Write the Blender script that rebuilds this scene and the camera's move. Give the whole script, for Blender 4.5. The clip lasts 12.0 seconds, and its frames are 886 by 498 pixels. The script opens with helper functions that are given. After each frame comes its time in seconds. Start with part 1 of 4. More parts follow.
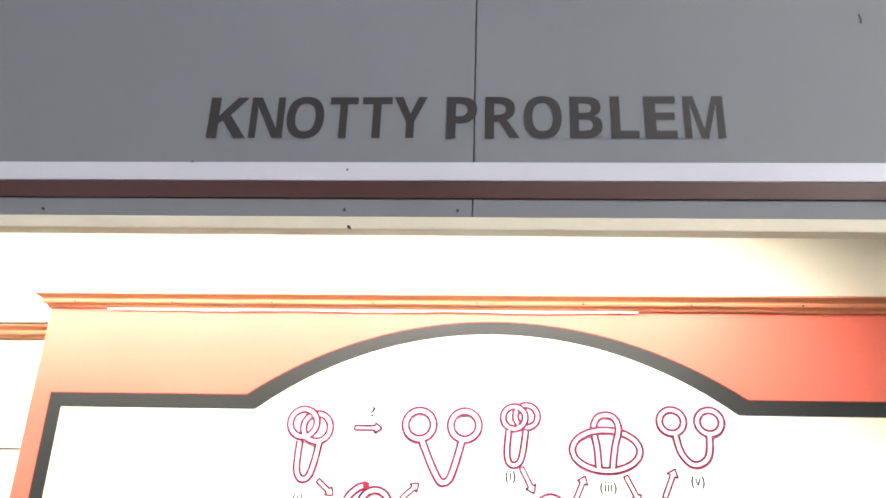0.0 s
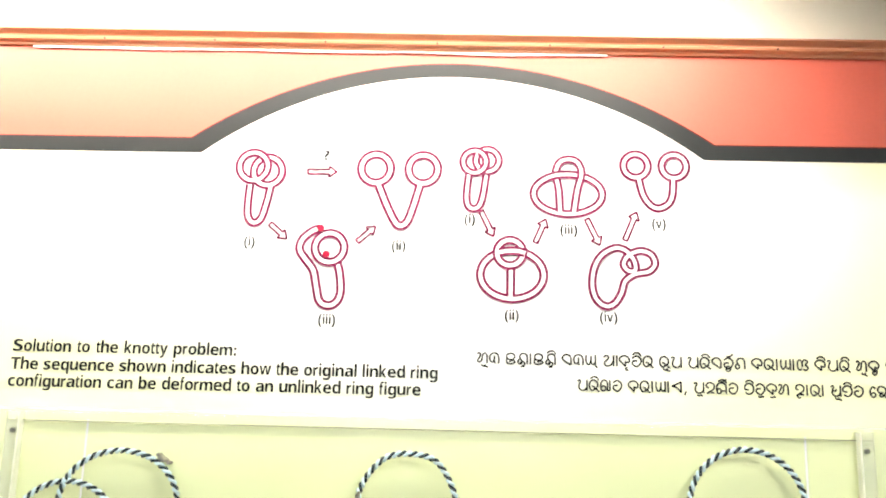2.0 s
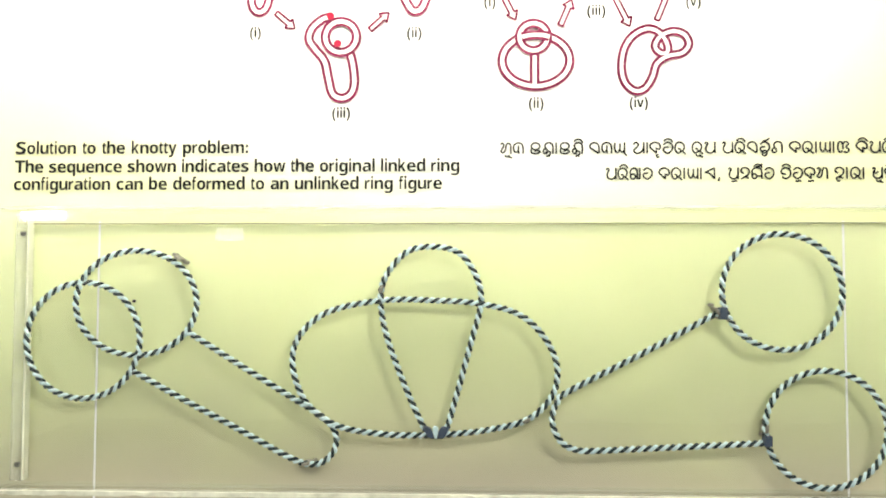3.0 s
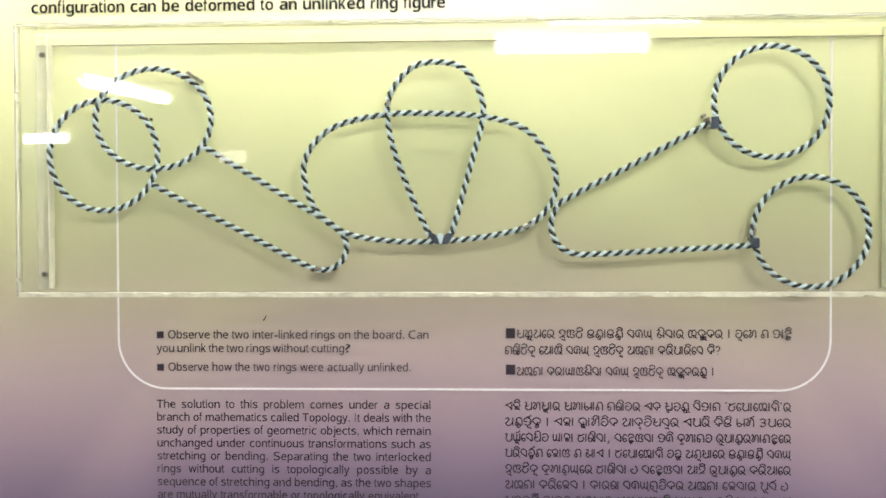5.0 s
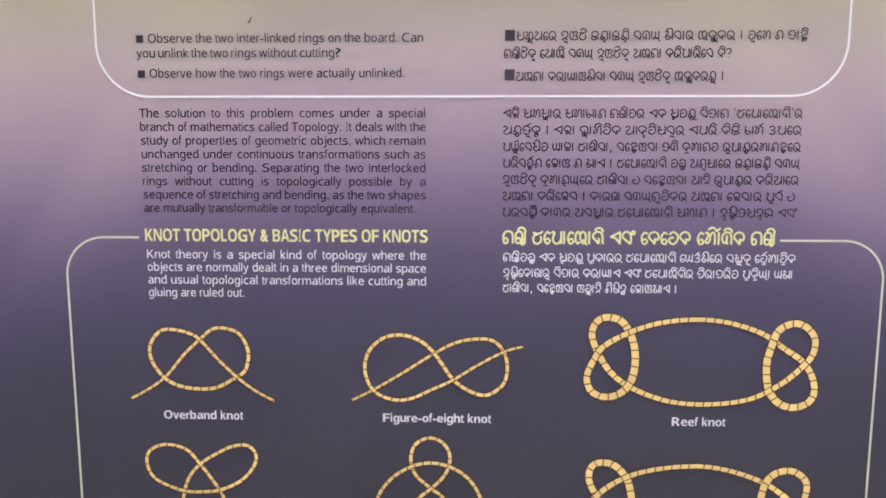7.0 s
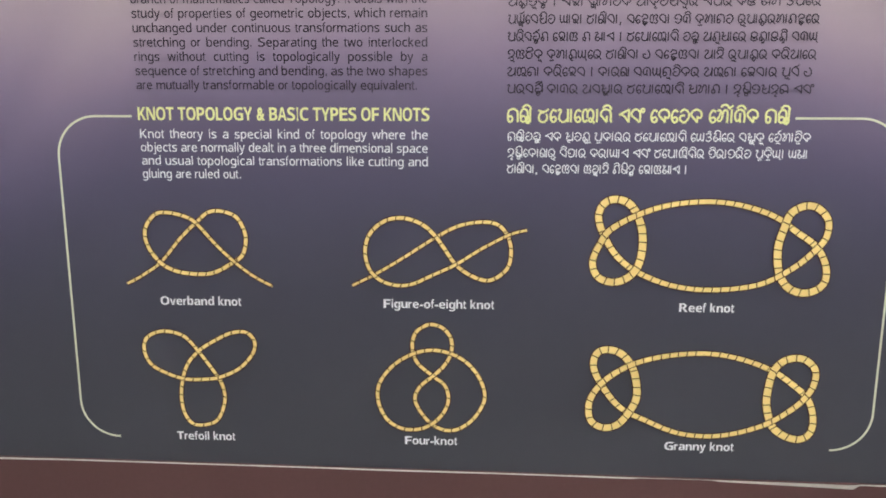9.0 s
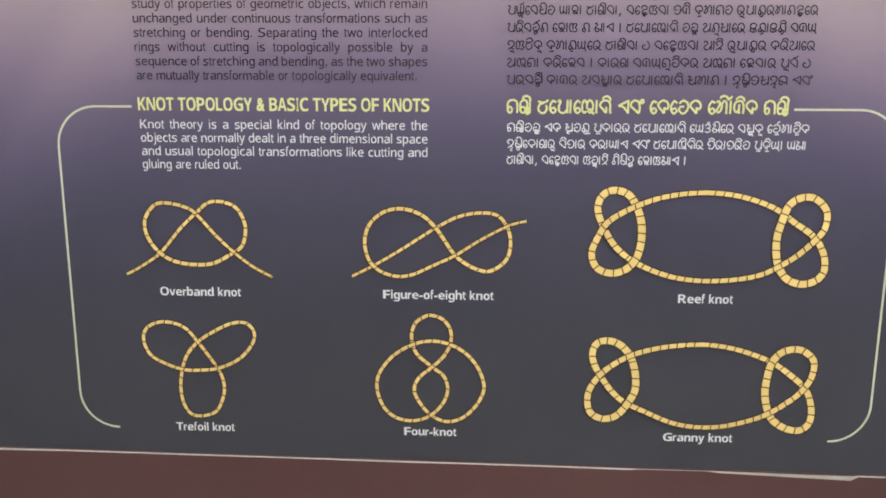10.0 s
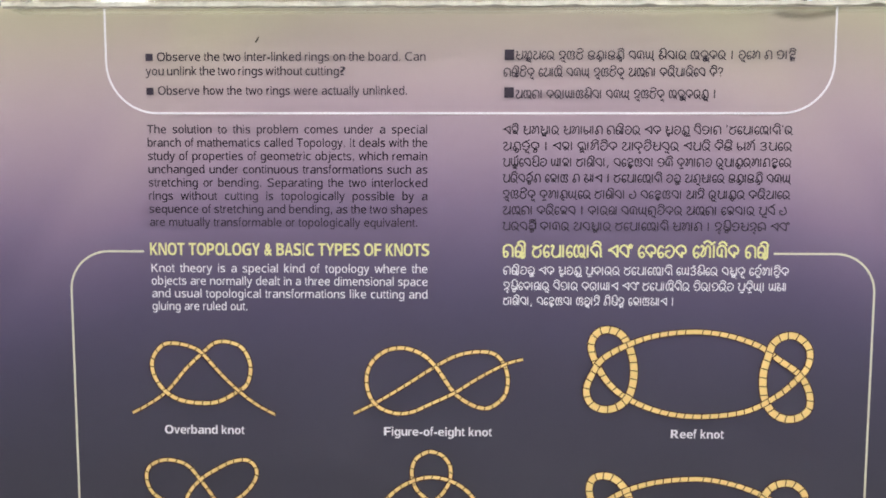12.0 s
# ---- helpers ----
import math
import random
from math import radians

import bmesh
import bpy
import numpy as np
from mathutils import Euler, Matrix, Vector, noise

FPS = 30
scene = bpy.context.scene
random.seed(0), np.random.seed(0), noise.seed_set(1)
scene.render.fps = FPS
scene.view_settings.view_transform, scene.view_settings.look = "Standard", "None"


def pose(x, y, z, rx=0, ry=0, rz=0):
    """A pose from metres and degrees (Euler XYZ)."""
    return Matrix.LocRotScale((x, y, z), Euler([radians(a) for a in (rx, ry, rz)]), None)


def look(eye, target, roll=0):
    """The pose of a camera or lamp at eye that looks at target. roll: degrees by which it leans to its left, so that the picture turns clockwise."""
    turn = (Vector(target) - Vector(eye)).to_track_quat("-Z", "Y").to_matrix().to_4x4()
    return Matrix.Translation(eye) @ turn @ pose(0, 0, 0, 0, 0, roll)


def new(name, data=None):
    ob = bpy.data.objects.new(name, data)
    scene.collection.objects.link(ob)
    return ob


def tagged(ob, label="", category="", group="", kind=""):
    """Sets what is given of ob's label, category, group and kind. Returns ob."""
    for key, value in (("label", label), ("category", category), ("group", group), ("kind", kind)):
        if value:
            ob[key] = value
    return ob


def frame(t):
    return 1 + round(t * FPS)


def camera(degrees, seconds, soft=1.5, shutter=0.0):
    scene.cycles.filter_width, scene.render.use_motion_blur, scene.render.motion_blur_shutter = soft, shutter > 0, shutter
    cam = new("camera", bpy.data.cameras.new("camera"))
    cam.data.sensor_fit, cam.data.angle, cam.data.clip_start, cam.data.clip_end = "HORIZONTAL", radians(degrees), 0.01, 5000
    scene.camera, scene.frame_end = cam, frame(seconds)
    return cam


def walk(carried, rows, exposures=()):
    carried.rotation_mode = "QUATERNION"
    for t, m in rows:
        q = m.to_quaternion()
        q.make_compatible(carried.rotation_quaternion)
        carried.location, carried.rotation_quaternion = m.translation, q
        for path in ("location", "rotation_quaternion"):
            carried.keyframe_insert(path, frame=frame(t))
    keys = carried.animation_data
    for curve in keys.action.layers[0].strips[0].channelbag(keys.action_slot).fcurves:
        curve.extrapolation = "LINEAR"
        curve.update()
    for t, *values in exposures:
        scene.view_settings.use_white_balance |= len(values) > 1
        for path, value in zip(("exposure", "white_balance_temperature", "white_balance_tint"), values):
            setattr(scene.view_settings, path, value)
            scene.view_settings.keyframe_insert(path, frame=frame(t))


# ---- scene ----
from collections import defaultdict

cam = camera(55.9, 12.0, soft=1.8)
PATH = [
    (0, (0.035, -1.108, 1.724), (-0.141, 0.731, 2.49), 1.9),
    (0.5, (0.032, -1.105, 1.722), (-0.094, 0.751, 2.458), 1.1),
    (1, (0.031, -1.084, 1.71), (-0.079, 0.808, 2.349), 1.2),
    (1.5, (0.032, -1.058, 1.69), (-0.061, 0.877, 2.186), 1.5),
    (2, (0.023, -1.022, 1.63), (-0.034, 0.94, 2.014), 1.4),
    (2.5, (0.017, -0.994, 1.586), (-0.045, 0.992, 1.818), 0.7),
    (3, (0.007, -0.963, 1.532), (-0.066, 1.033, 1.631), 0.1),
    (3.2, (0.005, -0.952, 1.522), (-0.069, 1.046, 1.563), 0.0),
    (4.8, (0.011, -0.99, 1.4), (-0.081, 1.008, 1.364), -0.2),
    (5, (0.005, -1.006, 1.378), (-0.071, 0.992, 1.343), -0.2),
    (5.5, (0.011, -1.01, 1.313), (-0.083, 0.986, 1.235), -0.0),
    (6, (0.007, -0.999, 1.247), (-0.081, 0.996, 1.132), -0.0),
    (6.5, (0.004, -0.994, 1.213), (-0.067, 0.992, 0.984), -0.0),
    (7, (0.009, -0.977, 1.158), (-0.067, 1.0, 0.865), 0.0),
    (7.5, (0.021, -0.966, 1.121), (-0.079, 1.003, 0.785), -0.2),
    (9.3, (0.011, -0.963, 1.065), (-0.075, 0.994, 0.663), 0.1),
    (9.5, (0.012, -0.964, 1.063), (-0.074, 0.993, 0.662), 0.1),
    (10, (0.01, -0.967, 1.058), (-0.072, 0.991, 0.659), 0.2),
    (10.5, (0.011, -0.971, 1.058), (-0.073, 0.986, 0.655), 0.1),
    (11, (0.002, -0.978, 1.065), (-0.051, 0.984, 0.682), 0.6),
    (11.5, (-0.008, -0.986, 1.075), (-0.053, 0.997, 0.819), 0.2),
    (12, (-0.007, -1.0, 1.119), (-0.053, 0.992, 0.941), 0.1),
]
# The clip's camera shifts its white balance as the board turns from white to purple.
BALANCE = [(0, 0, 6500, 10), (2, 0, 6500, 10), (3, -0.05, 6900, 5), (5, -0.1, 6900, 10), (5.5, 0, 6300, 14), (6, -0.04, 6150, 21), (6.5, -0.04, 6100, 24),
           (7, -0.04, 6200, 22), (7.5, -0.04, 6350, 13), (9.5, -0.04, 6450, 7), (10.5, -0.04, 6550, 6), (11.5, -0.04, 6450, 15), (12, -0.04, 6350, 18)]
walk(cam, [(t, look(eye, target, roll)) for t, eye, target, roll in PATH], BALANCE)

# ---- light ----
world = bpy.data.worlds.new("room_world")
world.use_nodes = True
scene.world = world
world.node_tree.nodes["Background"].inputs[0].default_value = (0.9, 0.95, 1.0, 1)
world.node_tree.nodes["Background"].inputs[1].default_value = 0.05


# ---- materials ----
def material(name, colour, rough=0.5, metal=0.0, vary=0.08, scale=6.0, bump=0.05, fine=180.0, spec=0.2, **more):
    """A surface with broad stains, fine grain and a little relief."""
    m = bpy.data.materials.new(name)
    m.use_nodes = True
    n, k = m.node_tree.nodes, m.node_tree.links
    b = n["Principled BSDF"]
    b.inputs["Roughness"].default_value, b.inputs["Metallic"].default_value = rough, metal
    b.inputs["Specular IOR Level"].default_value = spec
    for key, value in more.items():
        b.inputs[key.replace("_", " ")].default_value = value
    co = n.new("ShaderNodeTexCoord")
    n1, n2 = n.new("ShaderNodeTexNoise"), n.new("ShaderNodeTexNoise")
    n1.inputs["Scale"].default_value, n1.inputs["Detail"].default_value = scale, 5
    n2.inputs["Scale"].default_value, n2.inputs["Detail"].default_value = fine, 3
    k.new(co.outputs["Object"], n1.inputs["Vector"])
    k.new(co.outputs["Object"], n2.inputs["Vector"])
    mix = n.new("ShaderNodeMix")
    mix.data_type = "RGBA"
    mix.inputs["A"].default_value = (*[c * (1 - vary) for c in colour], 1)
    mix.inputs["B"].default_value = (*[min(1, c * (1 + vary)) for c in colour], 1)
    add = n.new("ShaderNodeMath")
    add.operation = "MULTIPLY_ADD"
    add.inputs[1].default_value = 0.35
    k.new(n2.outputs["Fac"], add.inputs[0])
    k.new(n1.outputs["Fac"], add.inputs[2])
    sub = n.new("ShaderNodeMath")
    sub.operation = "SUBTRACT"
    sub.inputs[1].default_value = 0.17
    k.new(add.outputs[0], sub.inputs[0])
    k.new(sub.outputs[0], mix.inputs["Factor"])
    k.new(mix.outputs["Result"], b.inputs["Base Color"])
    bp = n.new("ShaderNodeBump")
    bp.inputs["Strength"].default_value, bp.inputs["Distance"].default_value = bump, 0.001
    k.new(n2.outputs["Fac"], bp.inputs["Height"])
    k.new(bp.outputs["Normal"], b.inputs["Normal"])
    return m


def glow(name, colour, strength):
    m = bpy.data.materials.new(name)
    m.use_nodes = True
    b = m.node_tree.nodes["Principled BSDF"]
    b.inputs["Base Color"].default_value = (0.9, 0.9, 0.9, 1)
    b.inputs["Emission Color"].default_value = (*colour, 1)
    b.inputs["Emission Strength"].default_value = strength
    return m


def printed_vinyl(name, stops, side):
    """The printed sheet: its colours run from top to bottom, with a pale sweep in the middle. stops: (height in metres, colour)."""
    m = material(name, (1, 1, 1), 0.45, fine=260, bump=0.02, spec=0.25)
    n, k = m.node_tree.nodes, m.node_tree.links
    b = n["Principled BSDF"]
    old = b.inputs["Base Color"].links[0].from_socket
    co = n.new("ShaderNodeTexCoord")
    sep = n.new("ShaderNodeSeparateXYZ")
    k.new(co.outputs["Object"], sep.inputs[0])
    # The bands sag a little away from the middle.
    xx = n.new("ShaderNodeMath")
    xx.operation = "MULTIPLY"
    k.new(sep.outputs["X"], xx.inputs[0])
    k.new(sep.outputs["X"], xx.inputs[1])
    sag = n.new("ShaderNodeMath")
    sag.operation = "MULTIPLY_ADD"
    sag.inputs[1].default_value = side
    k.new(xx.outputs[0], sag.inputs[0])
    k.new(sep.outputs["Z"], sag.inputs[2])
    # A pale slanting ray is printed on either side.
    def math_node(kind, a, b, c=0.0):
        q = n.new("ShaderNodeMath")
        q.operation = kind
        for slot, value in zip(q.inputs, (a, b, c)):
            if isinstance(value, float):
                slot.default_value = value
            else:
                k.new(value, slot)
        return q.outputs[0]
    off = math_node("MULTIPLY_ADD", math_node("ABSOLUTE", sep.outputs["X"], 0.0), -0.82, 0.991)
    off = math_node("MULTIPLY_ADD", sep.outputs["Z"], -0.57, off)
    sides = []
    for near, far, start, end in ((-0.05, 0.0, 0.0, 1.0), (0.0, 0.13, 1.0, 0.0)):
        edge = n.new("ShaderNodeMapRange")
        edge.interpolation_type = "SMOOTHSTEP"
        for key, value in (("From Min", near), ("From Max", far), ("To Min", start), ("To Max", end)):
            edge.inputs[key].default_value = value
        k.new(off, edge.inputs["Value"])
        sides.append(edge.outputs["Result"])
    lift = math_node("MULTIPLY_ADD", math_node("MULTIPLY", *sides), 0.026, sag.outputs[0])
    rng = n.new("ShaderNodeMapRange")
    rng.inputs["From Min"].default_value, rng.inputs["From Max"].default_value = stops[0][0], stops[-1][0]
    k.new(lift, rng.inputs["Value"])
    ramp = n.new("ShaderNodeValToRGB")
    ramp.color_ramp.interpolation = "B_SPLINE"
    lo, hi = stops[0][0], stops[-1][0]
    el = ramp.color_ramp.elements
    while len(el) < len(stops):
        el.new(0.5)
    for e, (z, c) in zip(el, stops):
        e.position, e.color = (z - lo) / (hi - lo), (*c, 1)
    k.new(rng.outputs["Result"], ramp.inputs["Fac"])
    # A white oval lies behind the drawings.
    place, oval, fade, pale = n.new("ShaderNodeMapping"), n.new("ShaderNodeVectorMath"), n.new("ShaderNodeMapRange"), n.new("ShaderNodeMix")
    place.inputs["Scale"].default_value, place.inputs["Location"].default_value = (1 / 0.55, 0, 1 / 0.30), (0, 0, -1.90 / 0.30)
    oval.operation, pale.data_type, fade.interpolation_type = "LENGTH", "RGBA", "SMOOTHSTEP"
    fade.inputs["From Min"].default_value, fade.inputs["From Max"].default_value = 0.6, 1.1
    k.new(co.outputs["Object"], place.inputs["Vector"])
    k.new(place.outputs["Vector"], oval.inputs[0])
    k.new(oval.outputs["Value"], fade.inputs["Value"])
    k.new(fade.outputs["Result"], pale.inputs["Factor"])
    pale.inputs["A"].default_value = (0.90, 0.90, 0.88, 1)
    k.new(ramp.outputs["Color"], pale.inputs["B"])
    mul = n.new("ShaderNodeMix")
    mul.data_type, mul.blend_type = "RGBA", "MULTIPLY"
    mul.inputs["Factor"].default_value = 0.7
    k.new(pale.outputs["Result"], mul.inputs["A"])
    k.new(old, mul.inputs["B"])
    k.new(mul.outputs["Result"], b.inputs["Base Color"])
    return m


FIELD = [
    (0.59, (0.064, 0.063, 0.078)), (0.75, (0.061, 0.060, 0.080)), (0.88, (0.065, 0.062, 0.097)), (0.985, (0.091, 0.081, 0.144)),
    (1.075, (0.198, 0.152, 0.255)), (1.152, (0.37, 0.28, 0.365)), (1.24, (0.48, 0.395, 0.41)), (1.315, (0.50, 0.448, 0.352)),
    (1.43, (0.59, 0.635, 0.355)), (1.585, (0.78, 0.84, 0.49)), (1.70, (0.90, 0.89, 0.60)), (2.10, (0.90, 0.86, 0.52)),
]
M_FIELD = printed_vinyl("printed_field", FIELD, 0.09)
M_WHITE_PRINT = material("white_print", (0.88, 0.88, 0.86), 0.42, vary=0.02, bump=0.02)
M_RED = material("red_vinyl", (0.62, 0.135, 0.095), 0.4, vary=0.12, scale=4)
M_BORDER = material("charcoal_print", (0.024, 0.026, 0.026), 0.45, vary=0.1)
M_BORDER_LINE = material("red_edge_line", (0.10, 0.016, 0.014), 0.45)
M_BLACK = material("black_ink", (0.010, 0.011, 0.009), 0.5, vary=0.15)
M_DARK = material("plum_black_ink", (0.046, 0.037, 0.054), 0.5, vary=0.2)
M_WHITE = material("white_ink", (0.86, 0.86, 0.90), 0.5, vary=0.03)
M_YELLOW = material("pale_yellow_ink", (0.80, 0.80, 0.38), 0.5, vary=0.04)
M_LINE = material("cream_line_ink", (0.70, 0.72, 0.55), 0.5, vary=0.05)
M_PINK = material("crimson_ink", (0.17, 0.014, 0.055), 0.5, vary=0.15)
M_PINKDOT = material("crimson_fill", (0.42, 0.012, 0.045), 0.5)
M_GOLD = material("gold_ink", (0.95, 0.69, 0.27), 0.45, vary=0.12, scale=40)
M_BROWN = material("brown_ink", (0.075, 0.022, 0.008), 0.5)
M_GREY = material("grey_fascia_laminate", (0.135, 0.142, 0.165), 0.55, vary=0.05, scale=3)
M_LETTER = material("charcoal_letter", (0.020, 0.018, 0.022), 0.5, vary=0.1)
M_STRIP = material("lilac_white_strip", (0.42, 0.42, 0.50), 0.4, vary=0.04, scale=5)
M_MAROON = material("maroon_strip", (0.045, 0.014, 0.015), 0.45, vary=0.12, scale=9)
M_LIP = material("beige_lipping", (0.55, 0.50, 0.42), 0.55, vary=0.1, scale=9)
M_WALL = material("white_wall_paint", (0.80, 0.79, 0.76), 0.7, vary=0.04, scale=2)
M_CREAM = material("cream_wall_paint", (0.80, 0.77, 0.64), 0.7, vary=0.04, scale=2)
M_WALL_WARM = material("cream_board", (0.78, 0.74, 0.58), 0.6, vary=0.05, scale=3)
M_FLOOR = material("grey_floor", (0.26, 0.25, 0.24), 0.35, vary=0.12, scale=3)
M_WOOD = material("orange_brown_moulding", (0.50, 0.215, 0.12), 0.4, vary=0.08, scale=5)
M_PLINTH = material("maroon_laminate", (0.115, 0.057, 0.058), 0.4, vary=0.22, scale=1.6)
# White of the strongly lit moulding fillet, shared with the curling vinyl edge.
M_FILLET_AND_PEEL = material("white_fillet_and_peel", (0.85, 0.82, 0.78), 0.5, vary=0.08, scale=30)
M_METAL = material("steel", (0.30, 0.28, 0.25), 0.4, 0.8, vary=0.2, scale=90)
M_HOLE = material("dark_mark", (0.03, 0.028, 0.025), 0.6)
M_NAVY = material("navy_strand", (0.008, 0.022, 0.029), 0.45, vary=0.3, scale=300, bump=0.2, fine=900, spec=0.2)
M_PALE = material("pale_blue_strand", (0.62, 0.79, 0.87), 0.45, vary=0.12, scale=300, bump=0.4, fine=900, spec=0.5)
M_BAND = material("blue_tape_band", (0.035, 0.055, 0.10), 0.45, vary=0.2)
M_PLASTIC = material("white_fixture_enamel", (0.8, 0.8, 0.8), 0.35)
M_EDGE = material("chipped_acrylic_edge", (0.66, 0.67, 0.57), 0.3, vary=0.5, scale=70, bump=0.5, fine=160)
M_SCREW = material("dark_screw", (0.12, 0.12, 0.11), 0.4, 0.6, vary=0.3, scale=300)


def see_through(name, tint, milk, rough=0.02, ior=1.49):
    """Clear plastic: it lets light straight through, mirrors at a glance, and may be a little milky."""
    m = bpy.data.materials.new(name)
    m.use_nodes = True
    n, k = m.node_tree.nodes, m.node_tree.links
    n.remove(n["Principled BSDF"])
    clear, gloss, dull = n.new("ShaderNodeBsdfTransparent"), n.new("ShaderNodeBsdfGlossy"), n.new("ShaderNodeBsdfDiffuse")
    clear.inputs["Color"].default_value = (*tint, 1)
    gloss.inputs["Roughness"].default_value = rough
    dull.inputs["Color"].default_value = (0.82, 0.83, 0.76, 1)
    co, spots, ramp = n.new("ShaderNodeTexCoord"), n.new("ShaderNodeTexNoise"), n.new("ShaderNodeMapRange")
    spots.inputs["Scale"].default_value, spots.inputs["Detail"].default_value = 22, 6
    k.new(co.outputs["Object"], spots.inputs["Vector"])
    ramp.inputs["To Min"].default_value, ramp.inputs["To Max"].default_value = milk * 0.3, milk * 1.7
    k.new(spots.outputs["Fac"], ramp.inputs["Value"])
    haze, shine, fres = n.new("ShaderNodeMixShader"), n.new("ShaderNodeMixShader"), n.new("ShaderNodeFresnel")
    fres.inputs["IOR"].default_value = ior
    k.new(ramp.outputs["Result"], haze.inputs[0])
    k.new(clear.outputs[0], haze.inputs[1])
    k.new(dull.outputs[0], haze.inputs[2])
    k.new(fres.outputs[0], shine.inputs[0])
    k.new(haze.outputs[0], shine.inputs[1])
    k.new(gloss.outputs[0], shine.inputs[2])
    k.new(shine.outputs[0], n["Material Output"].inputs["Surface"])
    return m


M_ACRYLIC = see_through("clear_acrylic", (0.996, 1.0, 0.994), 0.006)
M_FROST = see_through("cloudy_acrylic", (0.985, 0.99, 0.97), 0.22, 0.15, 1.2)
M_EDGE_CLEAR = material("whitish_acrylic_edge", (0.76, 0.77, 0.64), 0.3, vary=0.25, scale=40, spec=0.4)
M_WALLS = see_through("acrylic_wall", (0.99, 1.0, 0.985), 0.05, 0.1, 1.06)
M_RIM = see_through("clear_acrylic_rim", (0.97, 0.99, 0.96), 0.35, 0.12, 1.2)
M_EDGE_LINE = material("glue_line", (0.30, 0.31, 0.20), 0.5, vary=0.4, scale=30)
M_TUBE = glow("fluorescent_tube_glow", (1.0, 0.93, 0.82), 25.5)
M_SPOT = glow("short_lamp_glow", (1.0, 0.97, 0.90), 530)
M_DIM = glow("dim_gleam_glow", (1.0, 0.95, 0.88), 6)
M_LAMP = glow("ceiling_tube_glow", (0.95, 0.98, 1.0), 42)


# ---- building helpers ----
def part(name, bm, mat, parent=None, label="", smooth=False):
    me = bpy.data.meshes.new(name)
    bm.to_mesh(me)
    bm.free()
    me.materials.append(mat)
    if smooth:
        me.polygons.foreach_set("use_smooth", [True] * len(me.polygons))
    ob = new(name, me)
    ob.parent = parent
    return tagged(ob, label)


def raw(name, verts, faces, mat, parent=None, label=""):
    me = bpy.data.meshes.new(name)
    me.from_pydata(verts, [], faces)
    me.materials.append(mat)
    ob = new(name, me)
    ob.parent = parent
    return tagged(ob, label)


def thing(name, label, category, group="", kind="", at=(0, 0, 0)):
    ob = new(name)
    ob.location = at
    ob.empty_display_size = 0.05
    return tagged(ob, label, category, group, kind)


def box(x0, x1, y0, y1, z0, z1, bevel=0.0):
    bm = bmesh.new()
    bmesh.ops.create_cube(bm, size=1)
    for v in bm.verts:
        v.co = Vector(((x0 + x1) / 2 + v.co.x * (x1 - x0), (y0 + y1) / 2 + v.co.y * (y1 - y0), (z0 + z1) / 2 + v.co.z * (z1 - z0)))
    if bevel:
        bmesh.ops.bevel(bm, geom=bm.edges[:], offset=bevel, segments=2, affect="EDGES", profile=0.6)
    return bm


def rod(a, b, r, sides=14, bevel=0.0):
    a, b = Vector(a), Vector(b)
    bm = bmesh.new()
    bmesh.ops.create_cone(bm, cap_ends=True, segments=sides, radius1=r, radius2=r, depth=(b - a).length)
    bmesh.ops.transform(bm, matrix=Matrix.Translation((a + b) / 2) @ (b - a).to_track_quat("Z", "Y").to_matrix().to_4x4(), verts=bm.verts[:])
    return bm


def plate(points, y, thick):
    """A flat sheet with the outline points (x, z), its front at y and thick towards +y."""
    bm = bmesh.new()
    front = [bm.verts.new((x, y, z)) for x, z in points]
    back = [bm.verts.new((x, y + thick, z)) for x, z in points]
    bm.faces.new(front)
    bm.faces.new(back[::-1])
    for i in range(len(points)):
        j = (i + 1) % len(points)
        bm.faces.new((front[j], front[i], back[i], back[j]))
    bmesh.ops.recalc_face_normals(bm, faces=bm.faces[:])
    return bm


def mm(text):
    """Points from a string of x,z pairs in millimetres."""
    return [tuple(float(v) / 1000 for v in p.split(",")) for p in text.split()]


def spline(pts, closed=False, step=0.0025):
    """A smooth line through the points, in even steps."""
    p = [Vector(q).to_2d() for q in pts]
    n = len(p)
    out = []
    for i in range(n if closed else n - 1):
        a, b, c, d = (p[(i + o) % n] if closed else p[min(max(i + o, 0), n - 1)] for o in (-1, 0, 1, 2))
        count = max(2, int((c - b).length / step))
        for s in range(count):
            t = s / count
            out.append(0.5 * (2 * b + (c - a) * t + (2 * a - 5 * b + 4 * c - d) * t * t + (3 * b - a - 3 * c + d) * t ** 3))
    if not closed:
        out.append(p[-1])
    return out


def ring(cx, cz, rx, rz=None, count=56, start=0.0, sweep=360.0):
    rz = rz or rx
    return [Vector((cx + rx * math.cos(radians(start + sweep * i / count)), cz + rz * math.sin(radians(start + sweep * i / count)))) for i in range(count + (sweep < 360))]


def ribbon(line, width, y, closed=False, store=None):
    """A flat stroke along the line, as vertices and faces; width may be a function of the share of the way."""
    verts, faces = store if store else ([], [])
    n, base = len(line), len(verts)
    for i, p in enumerate(line):
        a, b = (line[i - 1], line[(i + 1) % n]) if closed else (line[max(i - 1, 0)], line[min(i + 1, n - 1)])
        d = b - a
        d = d.normalized() if d.length > 1e-9 else Vector((1, 0))
        w = (width(i / n) if callable(width) else width) / 2
        h = y(i / n) if callable(y) else y
        verts += [(p.x - d.y * w, h, p.y + d.x * w), (p.x + d.y * w, h, p.y - d.x * w)]
    for i in range(n if closed else n - 1):
        j = (i + 1) % n
        faces.append((base + 2 * i, base + 2 * i + 1, base + 2 * j + 1, base + 2 * j))
    return verts, faces


